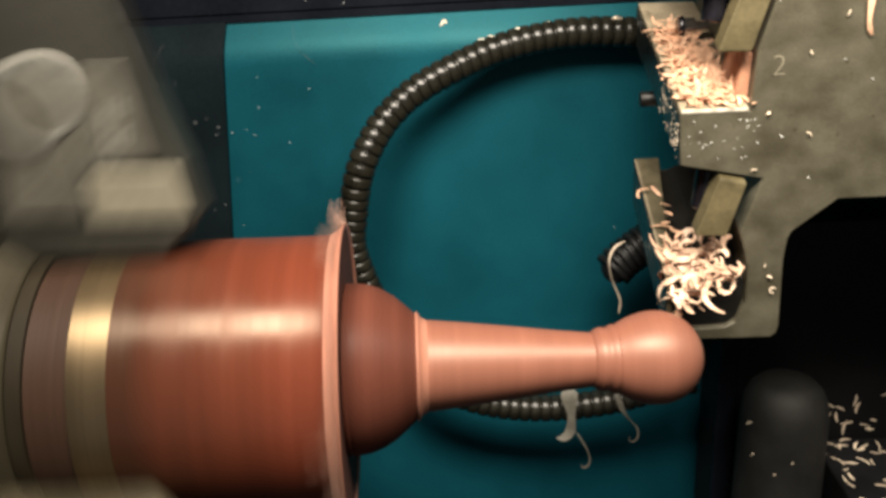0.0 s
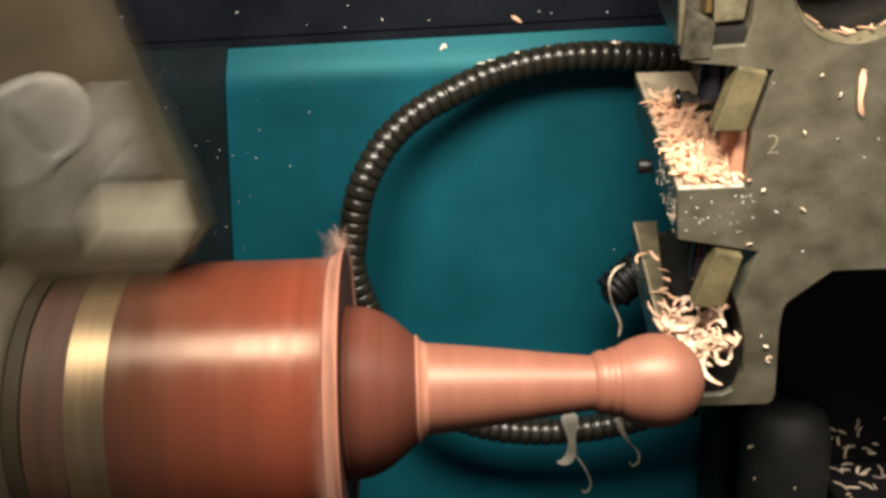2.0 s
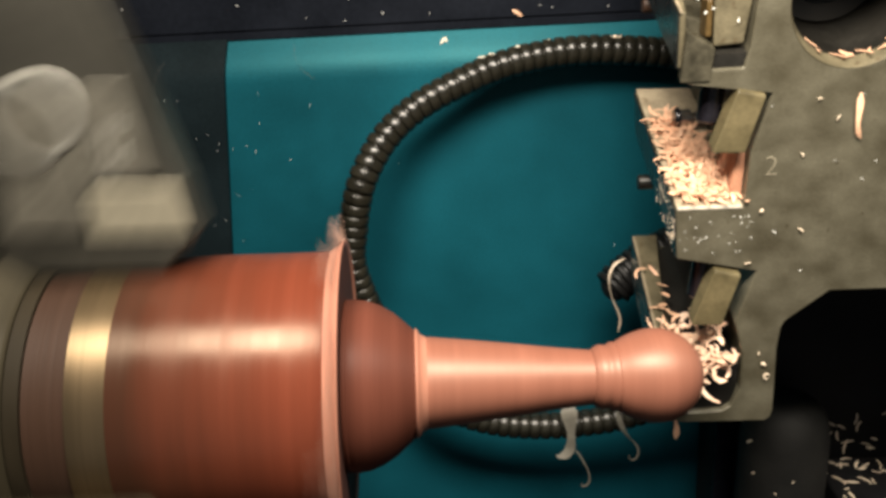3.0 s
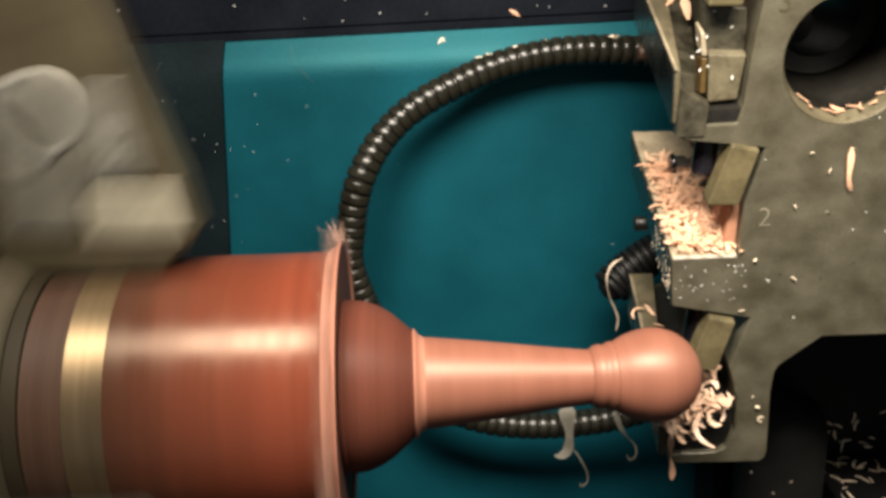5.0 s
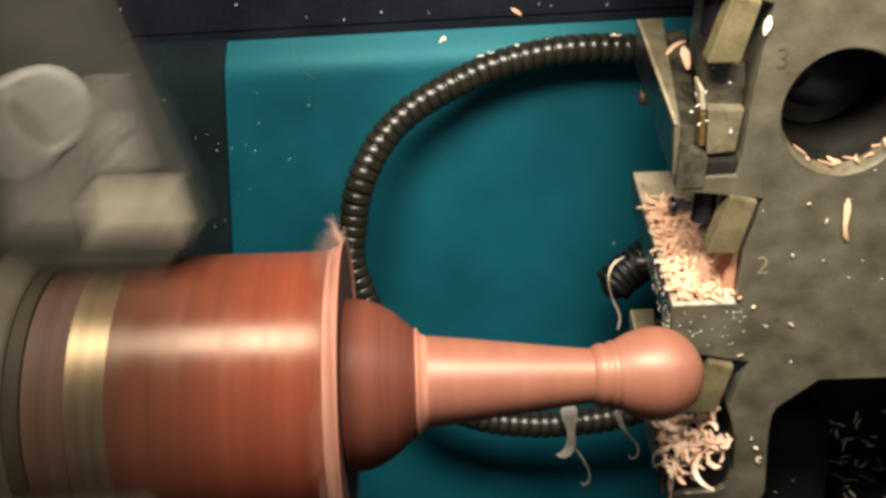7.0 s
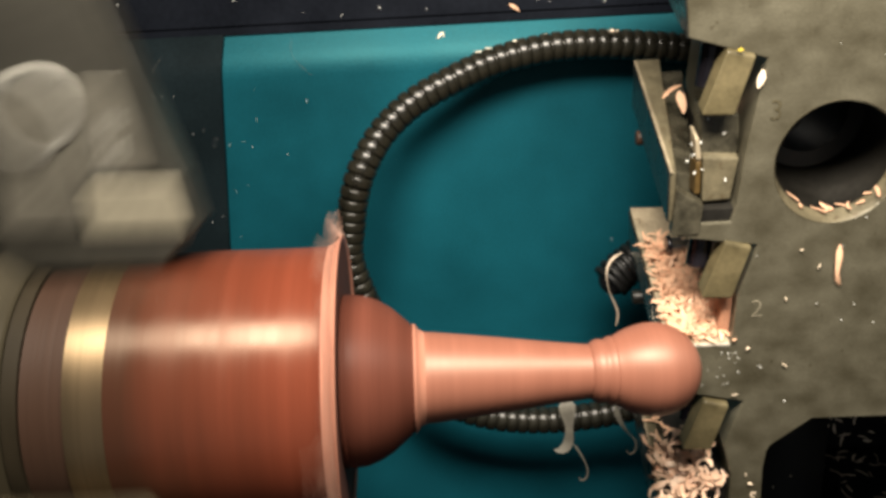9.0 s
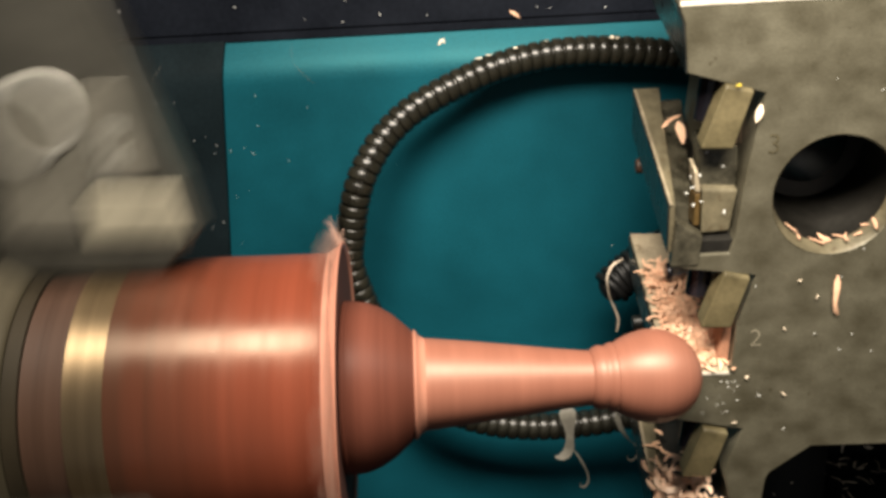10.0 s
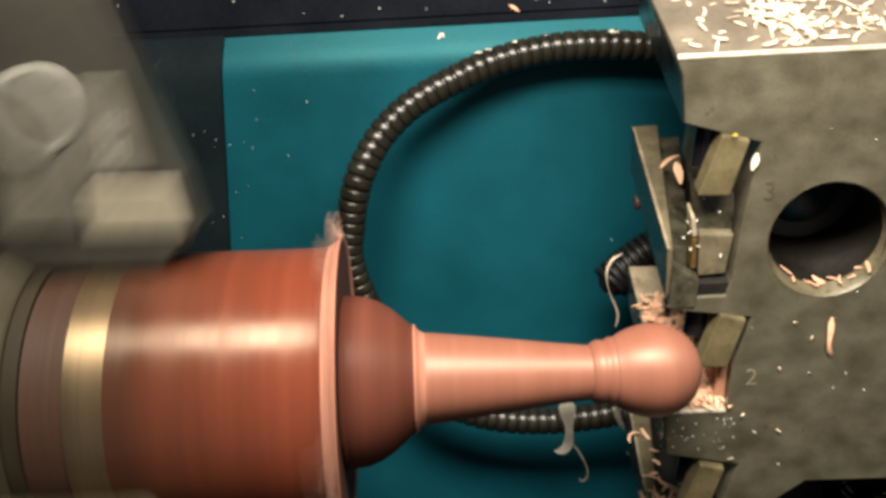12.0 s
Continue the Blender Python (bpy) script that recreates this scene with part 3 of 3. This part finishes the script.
screw = part("cap_screw", bm, CHROME, turret, "small bright socket screw", smooth=40)
bm = turned([(-0.0062, 0.0), (-0.0062, 0.0036), (-0.0050, 0.0043), (-0.0044, 0.0043), (-0.0040, 0.0036), (-0.0040, 0.0)], 28)
bm.transform(SCREW_AT)
part("screw_cap", bm, DARK_GLOSS, screw, "dark rim of the socket screw", smooth=40)
# Dark cylinders added in place of the shaded hollows beside the wedges.
for z_ in (1.2300, 1.1652, 1.1004):
    bm = turned([(-0.0078, 0.0), (-0.0078, 0.0034), (-0.0070, 0.0041), (0.0066, 0.0041), (0.0074, 0.0034), (0.0074, 0.0), ], 32)
    bm.transform(Matrix.Translation((0.0806, FRONT + 0.0095, z_)) @ Matrix.Rotation(radians(-84), 4, "Y"))
    part("hollow_plug", bm, DARK_GLOSS, turret, "dark cylinder standing in for a shaded hollow", smooth=40)
part("pocket_front", prism([(0.0676, 1.1728), (0.0772, 1.1728), (0.0785, 1.1835), (0.0692, 1.1895)], FRONT - 0.0006, FRONT + 0.0035, RISE), BLOCK, turret, "dark oily end of the tool block", bevel=0.0005)


def stamped(text, x, z, size, material, weight):
    cu = bpy.data.curves.new("numeral", "FONT")
    cu.body, cu.size, cu.extrude, cu.offset = text, size, 0.00012, weight
    tmp = new("numeral_source", cu)
    me = bpy.data.meshes.new_from_object(tmp.evaluated_get(bpy.context.evaluated_depsgraph_get()))
    bpy.data.objects.remove(tmp)
    me.materials.clear()
    me.materials.append(material)
    ob = new("numeral", me)
    ob.parent = turret
    ob.matrix_basis = pose(x, FRONT - 0.0001, z, 90, 0, 0)
    ob["label"] = "stamped numeral " + text


stamped("2", 0.0970, 1.1404, 0.0098, STAMP, -0.00022)
stamped("3", 0.0982, 1.2122, 0.0098, mat("stamped_groove", (0.075, 0.064, 0.036), 0.45, 0.15, 200, 0.3, 900, 0.2), -0.0001)

# ---------------------------------------------------------------- shavings on the turret
CARRIED = [turret]


def heap(name, count, place, label, material, seed, length=(0.003, 0.0085), width=(0.0007, 0.0016), curl=340, lift=0.0025, flatness=0.10):
    rng = random.Random(seed)
    bm = bmesh.new()
    for _ in range(count):
        p, up = place(rng)
        a = rng.uniform(0, 2 * math.pi)
        h = Vector((math.cos(a), math.sin(a) * 0.9, rng.uniform(-0.06, flatness) + math.sin(a) * RISE))
        ribbon(bm, p + Vector((0, 0, rng.uniform(0, lift))), h, up + Vector((rng.uniform(-.5, .5), rng.uniform(-.5, .5), 0)), rng.uniform(*length), rng.uniform(*width), 0.00012,
               rng.uniform(-curl, curl) * 0.5, rng.uniform(-curl, curl), 8, 60, rng)
    return tagged(mesh_object(name, bm, material, smooth=35), label, "wood shavings", kind="stuff")


def on_pocket(rng):
    k = rng.random() ** 1.7
    y = FRONT + 0.005 + k * 0.050
    left = 0.0715 + 0.0015 * (1 - k) * rng.random()
    right = 0.0905 - 0.0105 * k
    return Vector((rng.uniform(left, right), y, 1.1306 + RISE * (y - FRONT))), Vector((0, -RISE, 1))


def on_nest(rng):
    y = FRONT - 0.008 + rng.random() * 0.028
    x = rng.uniform(0.0695, 0.0870)
    return Vector((x, y, 1.0600 + (x - 0.069) * 0.60 + RISE * (y - FRONT))), Vector((0, -RISE, 1))


def on_lower(rng):
    y = FRONT + 0.004 + rng.random() * 0.055
    k = (y - FRONT) / (BACK - FRONT)
    return Vector((rng.uniform(0.0685 + 0.001 * k, 0.0780 + 0.006 * k), y, 1.0658 + RISE * (y - FRONT))), Vector((0, -RISE, 1))


def on_top(rng):
    y = FRONT + 0.004 + rng.random() * 0.06
    x = rng.choice((rng.gauss(0.105, 0.008), rng.gauss(0.110, 0.007), rng.uniform(0.072, 0.16), rng.gauss(0.130, 0.008)))
    return Vector((x, y, 1.2630 + RISE * (y - FRONT))), Vector((0, -RISE, 1))


CARRIED.append(tagged(mesh_object("dust_cake", prism([(0.0911, 1.1292), (0.0921, 1.1480), (0.0893, 1.1480), (0.0862, 1.1292)], FRONT + 0.004, FRONT + 0.022, RISE),
                                  mat("pink_dust", (0.36, 0.17, 0.10), 0.8, 0, 150, 0.25, 1200, 0.6), bevel=0.0012), "packed pink wood dust in the pocket corner", "wood dust"))
CARRIED.append(heap("shavings_heap", 850, on_pocket, "heap of pink curled shavings in the empty tool pocket", SHAVING, 3, (0.003, 0.0085), (0.0006, 0.0017)))
CARRIED.append(heap("shavings_nest", 120, on_nest, "tangled nest of pale curled shavings in the lower tool pocket", SHAVING_NEST, 4, (0.004, 0.013), (0.0009, 0.0026), 460, 0.009, 0.40))
CARRIED.append(heap("shavings_nest", 12, on_nest, "broad curled shavings tangled in the lower tool pocket", SHAVING_BROAD, 41, (0.012, 0.024), (0.0014, 0.0030), 480, 0.008, 0.30))
CARRIED.append(heap("shavings_heap", 12, on_lower, "loose pink shavings on the lower pocket bar", SHAVING, 14, (0.003, 0.009), (0.0007, 0.0016), 300))
CARRIED.append(heap("shavings_layer", 300, on_top, "pale shavings scattered over the turret top", SHAVING_PALE, 8, (0.002, 0.0075), (0.0005, 0.0014), 200, 0.0012))

# ---------------------------------------------------------------- conduit and hose


def blunt(v):
    return math.copysign(abs(v) ** 0.7, v)


def corrugated(name, points, radius, pitch, label, category, material):
    thing = empty(name, pose(*points[0]))
    inv = thing.matrix_world.inverted()
    line = smooth_line(points, pitch)
    bm = tube(line, radius * 0.84, 20)
    bm.transform(inv)
    part("core", bm, material, thing, smooth=60)
    n, k = 28, 12
    bm = bmesh.new()
    rings = []
    for i in range(n):
        a = 2 * math.pi * i / n
        rings.append([bm.verts.new(((radius * 0.86 + radius * 0.14 * blunt(math.cos(b))) * math.cos(a), (radius * 0.86 + radius * 0.14 * blunt(math.cos(b))) * math.sin(a), pitch * 0.46 * blunt(math.sin(b))))
                      for b in [2 * math.pi * q / k for q in range(k)]])
    for i in range(n):
        a, b = rings[i], rings[(i + 1) % n]
        for q in range(k):
            bm.faces.new((a[q], a[(q + 1) % k], b[(q + 1) % k], b[q]))
    first = part("ring", bm, material, thing, smooth=80)
    me = first.data
    for i, (p, t) in enumerate(line):
        ob = first if i == 0 else new("ring", me)
        ob.parent = thing
        ob.matrix_basis = inv @ Matrix.Translation(p) @ t.to_track_quat("Z", "Y").to_matrix().to_4x4()
    return tagged(thing, label, category)


LOOP = [(0.1325, 0.15, 1.1834), (0.0979, 0.15, 1.1879), (0.0792, 0.149, 1.1903), (0.0606, 0.148, 1.1919), (0.0446, 0.147, 1.192), (0.0313, 0.146, 1.1907),
        (0.0179, 0.144, 1.1885), (0.0045, 0.142, 1.1848), (-0.009, 0.1379, 1.1798), (-0.0227, 0.1345, 1.1736), (-0.0338, 0.1307, 1.1665), (-0.0446, 0.1251, 1.1557),
        (-0.0538, 0.118, 1.1393), (-0.0591, 0.118, 1.1175), (-0.0602, 0.118, 1.0945), (-0.0441, 0.1225, 1.0448), (-0.0283, 0.125, 1.0229), (-0.0112, 0.126, 1.0114),
        (0.0064, 0.126, 1.0056), (0.0241, 0.126, 1.0033), (0.0418, 0.126, 1.0033), (0.0597, 0.126, 1.0051), (0.074, 0.126, 1.0082), (0.1074, 0.1249, 1.0182)]
corrugated("flexible_conduit", LOOP, 0.0071, 0.0054, "black ribbed flexible conduit looping before the teal wall", "flexible conduit", HOSE)
corrugated("coolant_hose", [(0.0640, 0.121, 1.0826), (0.0665, 0.122, 1.0850), (0.0710, 0.123, 1.0884), (0.0830, 0.126, 1.0955), (0.105, 0.130, 1.104), (0.135, 0.132, 1.108)], 0.0098, 0.0036,
           "short black ribbed hose end beside the turret", "hose", HOSE_BLACK)
hose = bpy.data.objects["coolant_hose"]
bm = bmesh.new()
bmesh.ops.create_uvsphere(bm, u_segments=24, v_segments=14, radius=0.0092)
bm.transform(Matrix.Translation((0.0012, 0.0006, 0.0012)) @ Matrix.Diagonal((0.8, 0.9, 0.9, 1)))
part("end_cap", bm, BLACK, hose, "rounded dark hose end", smooth=60)


def strip(name, points, width, material, label, steps=0.002, twist=0.0, taper=0.0):
    """A single long shaving through the given points."""
    line = smooth_line(points, steps)
    bm = bmesh.new()
    rows_ = []
    for i, (p, t) in enumerate(line):
        a = twist * i
        side = t.cross(Vector((0, 1, 0))).normalized()
        deep = t.cross(side)
        side, deep = side * math.cos(a) + deep * math.sin(a), deep * math.cos(a) - side * math.sin(a)
        w = width * (0.80 + 0.2 * math.sin(0.55 * i)) * (0.35 + 0.65 * min(1, i / 2, (len(line) - 1 - i) / 2)) * (1 - taper * i / len(line)) / 2
        rows_.append([bm.verts.new(q) for q in (p + side * w, p - side * w, p - side * w + deep * min(0.0003, width * 0.6), p + side * w + deep * min(0.0003, width * 0.6))])
    for a, b in zip(rows_, rows_[1:]):
        for k in range(4):
            bm.faces.new((a[k], a[(k + 1) % 4], b[(k + 1) % 4], b[k]))
    bm.faces.new(rows_[0]), bm.faces.new(rows_[-1])
    return tagged(mesh_object(name, bm, material, smooth=60), label, "shaving", "loose shavings")


SY = 0.1160
strip("shaving", [(0.0416, SY + .002, 1.0206), (0.0419, SY - .001, 1.0160), (0.0430, SY - .001, 1.0026), (0.0425, SY, 0.9957), (0.0407, SY, 0.9922), (0.0369, SY, 0.9907), (0.0337, SY, 0.9924)], 0.0092, SHAVING_GREY,
      "broad pale shaving hanging over the conduit", 0.002, 0.03, 0.62)
strip("shaving", [(0.0443, SY, 0.9957), (0.0479, SY, 0.9901), (0.0518, SY, 0.9814), (0.0523, SY, 0.9749), (0.0491, SY, 0.9719), (0.0479, SY, 0.9758)], 0.0009, SHAVING_GREY, "thin pale shaving thread under the conduit")
strip("shaving", [(0.0660, SY, 1.0164), (0.0682, SY, 1.0087), (0.0713, SY, 1.0025), (0.0746, SY, 0.9982)], 0.0030, SHAVING_GREY, "pale shaving hanging over the conduit", twist=0.1)
strip("shaving", [(0.0746, SY, 0.9987), (0.0769, SY, 0.9949), (0.0771, SY, 0.9901), (0.0746, SY, 0.9872), (0.0723, SY, 0.9892), (0.0730, SY, 0.9911)], 0.0009, SHAVING_GREY, "thin curled shaving end")
strip("shaving", [(0.0672, 0.1105, 1.1010), (0.0625, 0.1095, 1.0985), (0.0600, 0.1085, 1.0935), (0.0602, 0.1085, 1.0870), (0.0622, 0.1100, 1.0800), (0.0648, 0.112, 1.0735), (0.0662, 0.113, 1.0680), (0.0650, 0.113, 1.0615)],
      0.0011, SHAVING_PALE, "long pale shaving draped over the hose end", twist=0.15)

# ---------------------------------------------------------------- dark bay under the turret
cover = empty("way_cover", pose(0.1190, 0.128, 0.72))
tagged(cover, "black oily way cover under the turret", "way cover")
bm = box(0.0, 0.48, 0.0, 0.028, 0, 0.38)
part("cover_plate", bm, BLACK, cover, bevel=0.001)
part("edge_strip", box(-0.0, 0.010, -0.004, -0.0002, 0, 0.378), BLACK_GLOSS, cover, "glossy black edge strip", bevel=0.0008)
bm = turned([(-0.30, 0.0), (-0.30, 0.0235), (-0.020, 0.0205), (-0.012, 0.0195), (-0.006, 0.0172), (-0.002, 0.0135), (-0.0005, 0.008), (0.0, 0.0)], 64)
bm.transform(Matrix.Translation((0.1440, 0.100, 1.0310)) @ Matrix.Rotation(radians(-90), 4, "Y"))
tagged(mesh_object("round_post", bm, mat("greasy_post", (0.0085, 0.0082, 0.007), 0.7, 0.1, 60, 0.4, 500, 0.25), smooth=50), "dark greasy round post under the turret", "post")
tagged(mesh_object("bay_shelf", box(0.169, 0.60, 0.030, 0.1235, 0.960, 0.980), BLACK, bevel=0.001), "black shelf strewn with shavings", "shelf")


def scatter(name, count, place, label, material, seed, length, width, curl=200):
    rng = random.Random(seed)
    bm = bmesh.new()
    for _ in range(count):
        p, h, n = place(rng)
        ribbon(bm, p, h, n, rng.uniform(*length), rng.uniform(*width), 0.0002, rng.uniform(-curl, curl) * 0.2, rng.uniform(-curl, curl), 5, 40, rng)
    return tagged(mesh_object(name, bm, material, smooth=35), label, "wood shavings", kind="stuff")


def flat(rng, p, n):
    n = Vector(n)
    h = n.orthogonal().normalized()
    return Vector(p), Matrix.Rotation(rng.uniform(0, 6.283), 3, n) @ h, n


def on_shelf(rng):
    x = rng.uniform(0.171, 0.225)
    if rng.random() < 0.3:
        return flat(rng, (x, 0.1276, rng.uniform(0.982, 1.004)), (0, -1, 0))
    return flat(rng, (x, rng.uniform(0.060, 0.122), 0.9803), (0, 0, 1))


def on_post(rng):
    a = rng.uniform(-2.6, -0.5)
    z = 1.015 - rng.random() * 0.05
    r = 0.0195 + (1.023 - z) * 0.0129 + 0.0003
    return flat(rng, (0.144 + r * math.cos(a), 0.100 + r * math.sin(a), z), (math.cos(a), math.sin(a), 0))


scatter("shavings_scatter", 80, on_shelf, "pink shavings scattered over the black shelf", SHAVING_PALE, 11, (0.003, 0.010), (0.0005, 0.0014))
scatter("shavings_scatter", 16, on_post, "few shavings stuck to the greasy post", SHAVING_PALE, 12, (0.0015, 0.006), (0.0005, 0.0012))


def on_wall(rng):
    x, z = rng.uniform(-0.20, 0.09), rng.uniform(0.95, 1.172)
    if rng.random() < 0.75:
        x, z = rng.gauss(-0.150, 0.030), rng.uniform(1.10, 1.180)
    y = WALL_Y - 0.0002 if x > left_edge(z) + 0.001 else WALL_Y - 0.0032
    return flat(rng, (x, y, z), (0, -1, 0))


scatter("dust_specks", 46, on_wall, "tiny pale shaving specks stuck to the back wall", SHAVING_WHITE, 21, (0.0002, 0.0011), (0.0001, 0.00022), 120)


LINT = [(0.0035, 1.192), (0.0079, 1.1933), (0.0192, 1.1963), (0.0257, 1.1979), (0.0303, 1.1985), (0.0345, 1.1988), (0.0642, 1.1985)]


def on_conduit(rng):
    x, z = rng.choice(LINT)
    return Vector((x + rng.gauss(0, 0.0012), 0.1395, z + rng.gauss(0, 0.0003))), Vector((1, 0, rng.uniform(-0.1, 0.3))), Vector((0, -1, 0.6))


scatter("lint", 9, on_conduit, "pale lint caught on top of the conduit", SHAVING_PALE, 23, (0.001, 0.0035), (0.0002, 0.0006), 300)


def on_ledge(rng):
    return flat(rng, (rng.uniform(-0.22, 0.08), 0.1698, rng.uniform(1.2085, 1.222)), (0, -1, 0))


scatter("dust_specks", 10, on_ledge, "tiny pale shaving specks on the black ledge", SHAVING_WHITE, 22, (0.0004, 0.0013), (0.00025, 0.0007), 80)
strip("shaving", [(-0.0151, 0.1640, 1.1965), (-0.0128, 0.1655, 1.1990), (-0.0118, 0.1645, 1.1965)], 0.0012, SHAVING_PALE, "small pale shaving stuck to the wall", 0.001)
strip("shaving", [(0.0205, 0.1695, 1.2105), (0.0232, 0.1690, 1.2090), (0.0255, 0.1695, 1.2070)], 0.0016, SHAVING, "small pink shaving on the ledge", 0.001)
strip("shaving", [(-0.0873, 0.1655, 1.2005), (-0.0870, 0.1620, 1.1936), (-0.0835, 0.1605, 1.1880), (-0.0768, 0.1590, 1.1815)], 0.00008, SHAVING_GREY, "hair-thin pale shaving on the teal wall", 0.0012)
strip("shaving", [(-0.1508, 0.1590, 1.1950), (-0.1561, 0.1570, 1.1875), (-0.1585, 0.1560, 1.1737)], 0.00008, SHAVING_GREY, "hair-thin pale shaving on the dark sheet", 0.0012)

# ---------------------------------------------------------------- loose shavings on the turret face


def on_face(rng):
    if rng.random() < 0.6:
        x, z = rng.uniform(0.0695, 0.095), rng.uniform(1.1125, 1.1285)
    else:
        x, z = rng.uniform(0.095, 0.16), rng.uniform(1.10, 1.255)
        if (x - HOLE[0]) ** 2 + (z - HOLE[1]) ** 2 < 0.0225 ** 2:
            x, z = 0.102, 1.12
    return flat(rng, (x, FRONT - 0.0001, z), (0, -1, 0))


def on_side(rng):
    z = rng.uniform(1.113, 1.129)
    y = FRONT + rng.random() * 0.03
    return flat(rng, (0.0678, y, z + RISE * (y - FRONT)), (-1, 0, 0))


def in_bore(rng):
    a = rng.gauss(-1.5, 0.45)
    d = rng.uniform(0.0015, 0.007)
    return flat(rng, (HOLE[0] + 0.0199 * math.cos(a), FRONT + d, HOLE[1] + 0.0008 + RISE * d + 0.0199 * math.sin(a)), (-math.cos(a), -RISE * 0.5, -math.sin(a)))


def in_upper_pocket(rng):
    z = rng.uniform(1.186, 1.226)
    return flat(rng, (rng.choice((0.0725, 0.0765, rng.uniform(0.071, 0.089))) + rng.gauss(0, 0.001), FRONT + 0.0018, z), (0, -1, 0.3))


# White flecks paint glints as well as flakes on the block.
CARRIED.append(scatter("dust_specks", 9, in_upper_pocket, "white flecks for glints and flakes on the tool block", SHAVING_WHITE, 35, (0.0006, 0.0018), (0.0002, 0.0006), 300))
CARRIED.append(strip("shaving", [(0.0862, FRONT - .0018, 1.2359), (0.0872, FRONT - .0022, 1.2362), (0.0880, FRONT - .0018, 1.2358)], 0.0010, YELLOW, "tiny yellow chip on the upper wedge", 0.0004))
CARRIED.append(scatter("dust_specks", 48, on_face, "tiny pale specks on the turret face", SHAVING_WHITE, 31, (0.00025, 0.0011), (0.0001, 0.00035), 300))
CARRIED.append(scatter("dust_specks", 60, on_side, "tiny pale specks on the turret side", SHAVING_PALE, 32, (0.0004, 0.0012), (0.0003, 0.0006), 60))
CARRIED.append(scatter("shavings_scatter", 13, in_bore, "pink shavings lying in the turret bore", SHAVING, 33, (0.002, 0.007), (0.0007, 0.0014), 250))
FLAKES = [(0.1134, 1.1658), (0.1197, 1.1595), (0.1107, 1.1206), (0.0970, 1.1280), (0.1094, 1.1470), (0.0940, 1.1090), (0.1000, 1.0735), (0.1020, 1.0690)]
for i, (x, z) in enumerate(FLAKES):
    a = 1.3 * i
    u = Vector((math.cos(a), 0, math.sin(a))) * (0.0008 + 0.0003 * (i % 3))
    c = Vector((x, FRONT - 0.0006, z))
    CARRIED.append(strip("shaving", [c - u, c + Vector((0, -.0004, .0003)), c + u * 0.7], 0.0005 + 0.0003 * (i % 2), SHAVING_PALE, "tiny pale flake stuck to the turret face", 0.0003, 0.2))
CARRIED.append(strip("shaving", [(0.1037 + .0011 * math.cos(a), FRONT - .0008, 1.0640 + .0011 * math.sin(a)) for a in (0.5, 1.6, 2.7, 3.8, 4.9, 5.6)], 0.0006, SHAVING_PALE,
                     "small curled shaving stuck to the turret leg", 0.0005))
CARRIED.append(strip("shaving", [(0.1262, FRONT - .0006, 1.1672), (0.1259, FRONT - .0016, 1.1625), (0.1258, FRONT - .0018, 1.1575), (0.1266, FRONT - .0014, 1.1540), (0.1280, FRONT - .0008, 1.1516)], 0.0021,
                     SHAVING, "pink shaving stuck upright to the turret face", 0.0012, 0.05))
CARRIED.append(strip("shaving", [(0.0952, FRONT - .0004, 1.2290), (0.0946, FRONT - .0010, 1.2265), (0.0938, FRONT - .0006, 1.2230)], 0.0024, SHAVING_PALE, "broad white shaving beside the upper wedge", 0.001))
CARRIED.append(strip("shaving", [(0.0740, 0.070, 1.2120), (0.0775, 0.071, 1.2150), (0.0815, 0.071, 1.2165)], 0.0016, SHAVING, "pink shaving in the upper tool pocket", 0.001))
CARRIED.append(strip("shaving", [(0.0792, 0.066, 1.2150), (0.0802, 0.064, 1.2110), (0.0806, 0.062, 1.2070)], 0.0034, SHAVING, "pink shaving in the upper tool pocket", 0.001))
CARRIED.append(strip("shaving", [(0.0705, FRONT - .002, 1.0600), (0.0700, FRONT - .003, 1.0520), (0.0712, FRONT - .003, 1.0440), (0.0708, FRONT - .003, 1.0390)], 0.0026, SHAVING, "pink shaving dangling from the lower pocket", 0.0012, 0.2))


def motions():
    drop = [(t, pose(0, 0, 0.05039 - 0.009168 * t)) for t in (0.0, 4.0, 8.0, 12.0)]
    for ob in CARRIED:
        walk(ob, drop)
    spin = [(i / 30, -80.0 * i) for i in range(361)]
    walk(work, [(t, pose(0, 0, AXIS_Z, a, LEAN, YAW)) for t, a in spin])
    walk(chuck, [(t, pose(*CHUCK_AT, a, LEAN, YAW)) for t, a in spin])


motions()
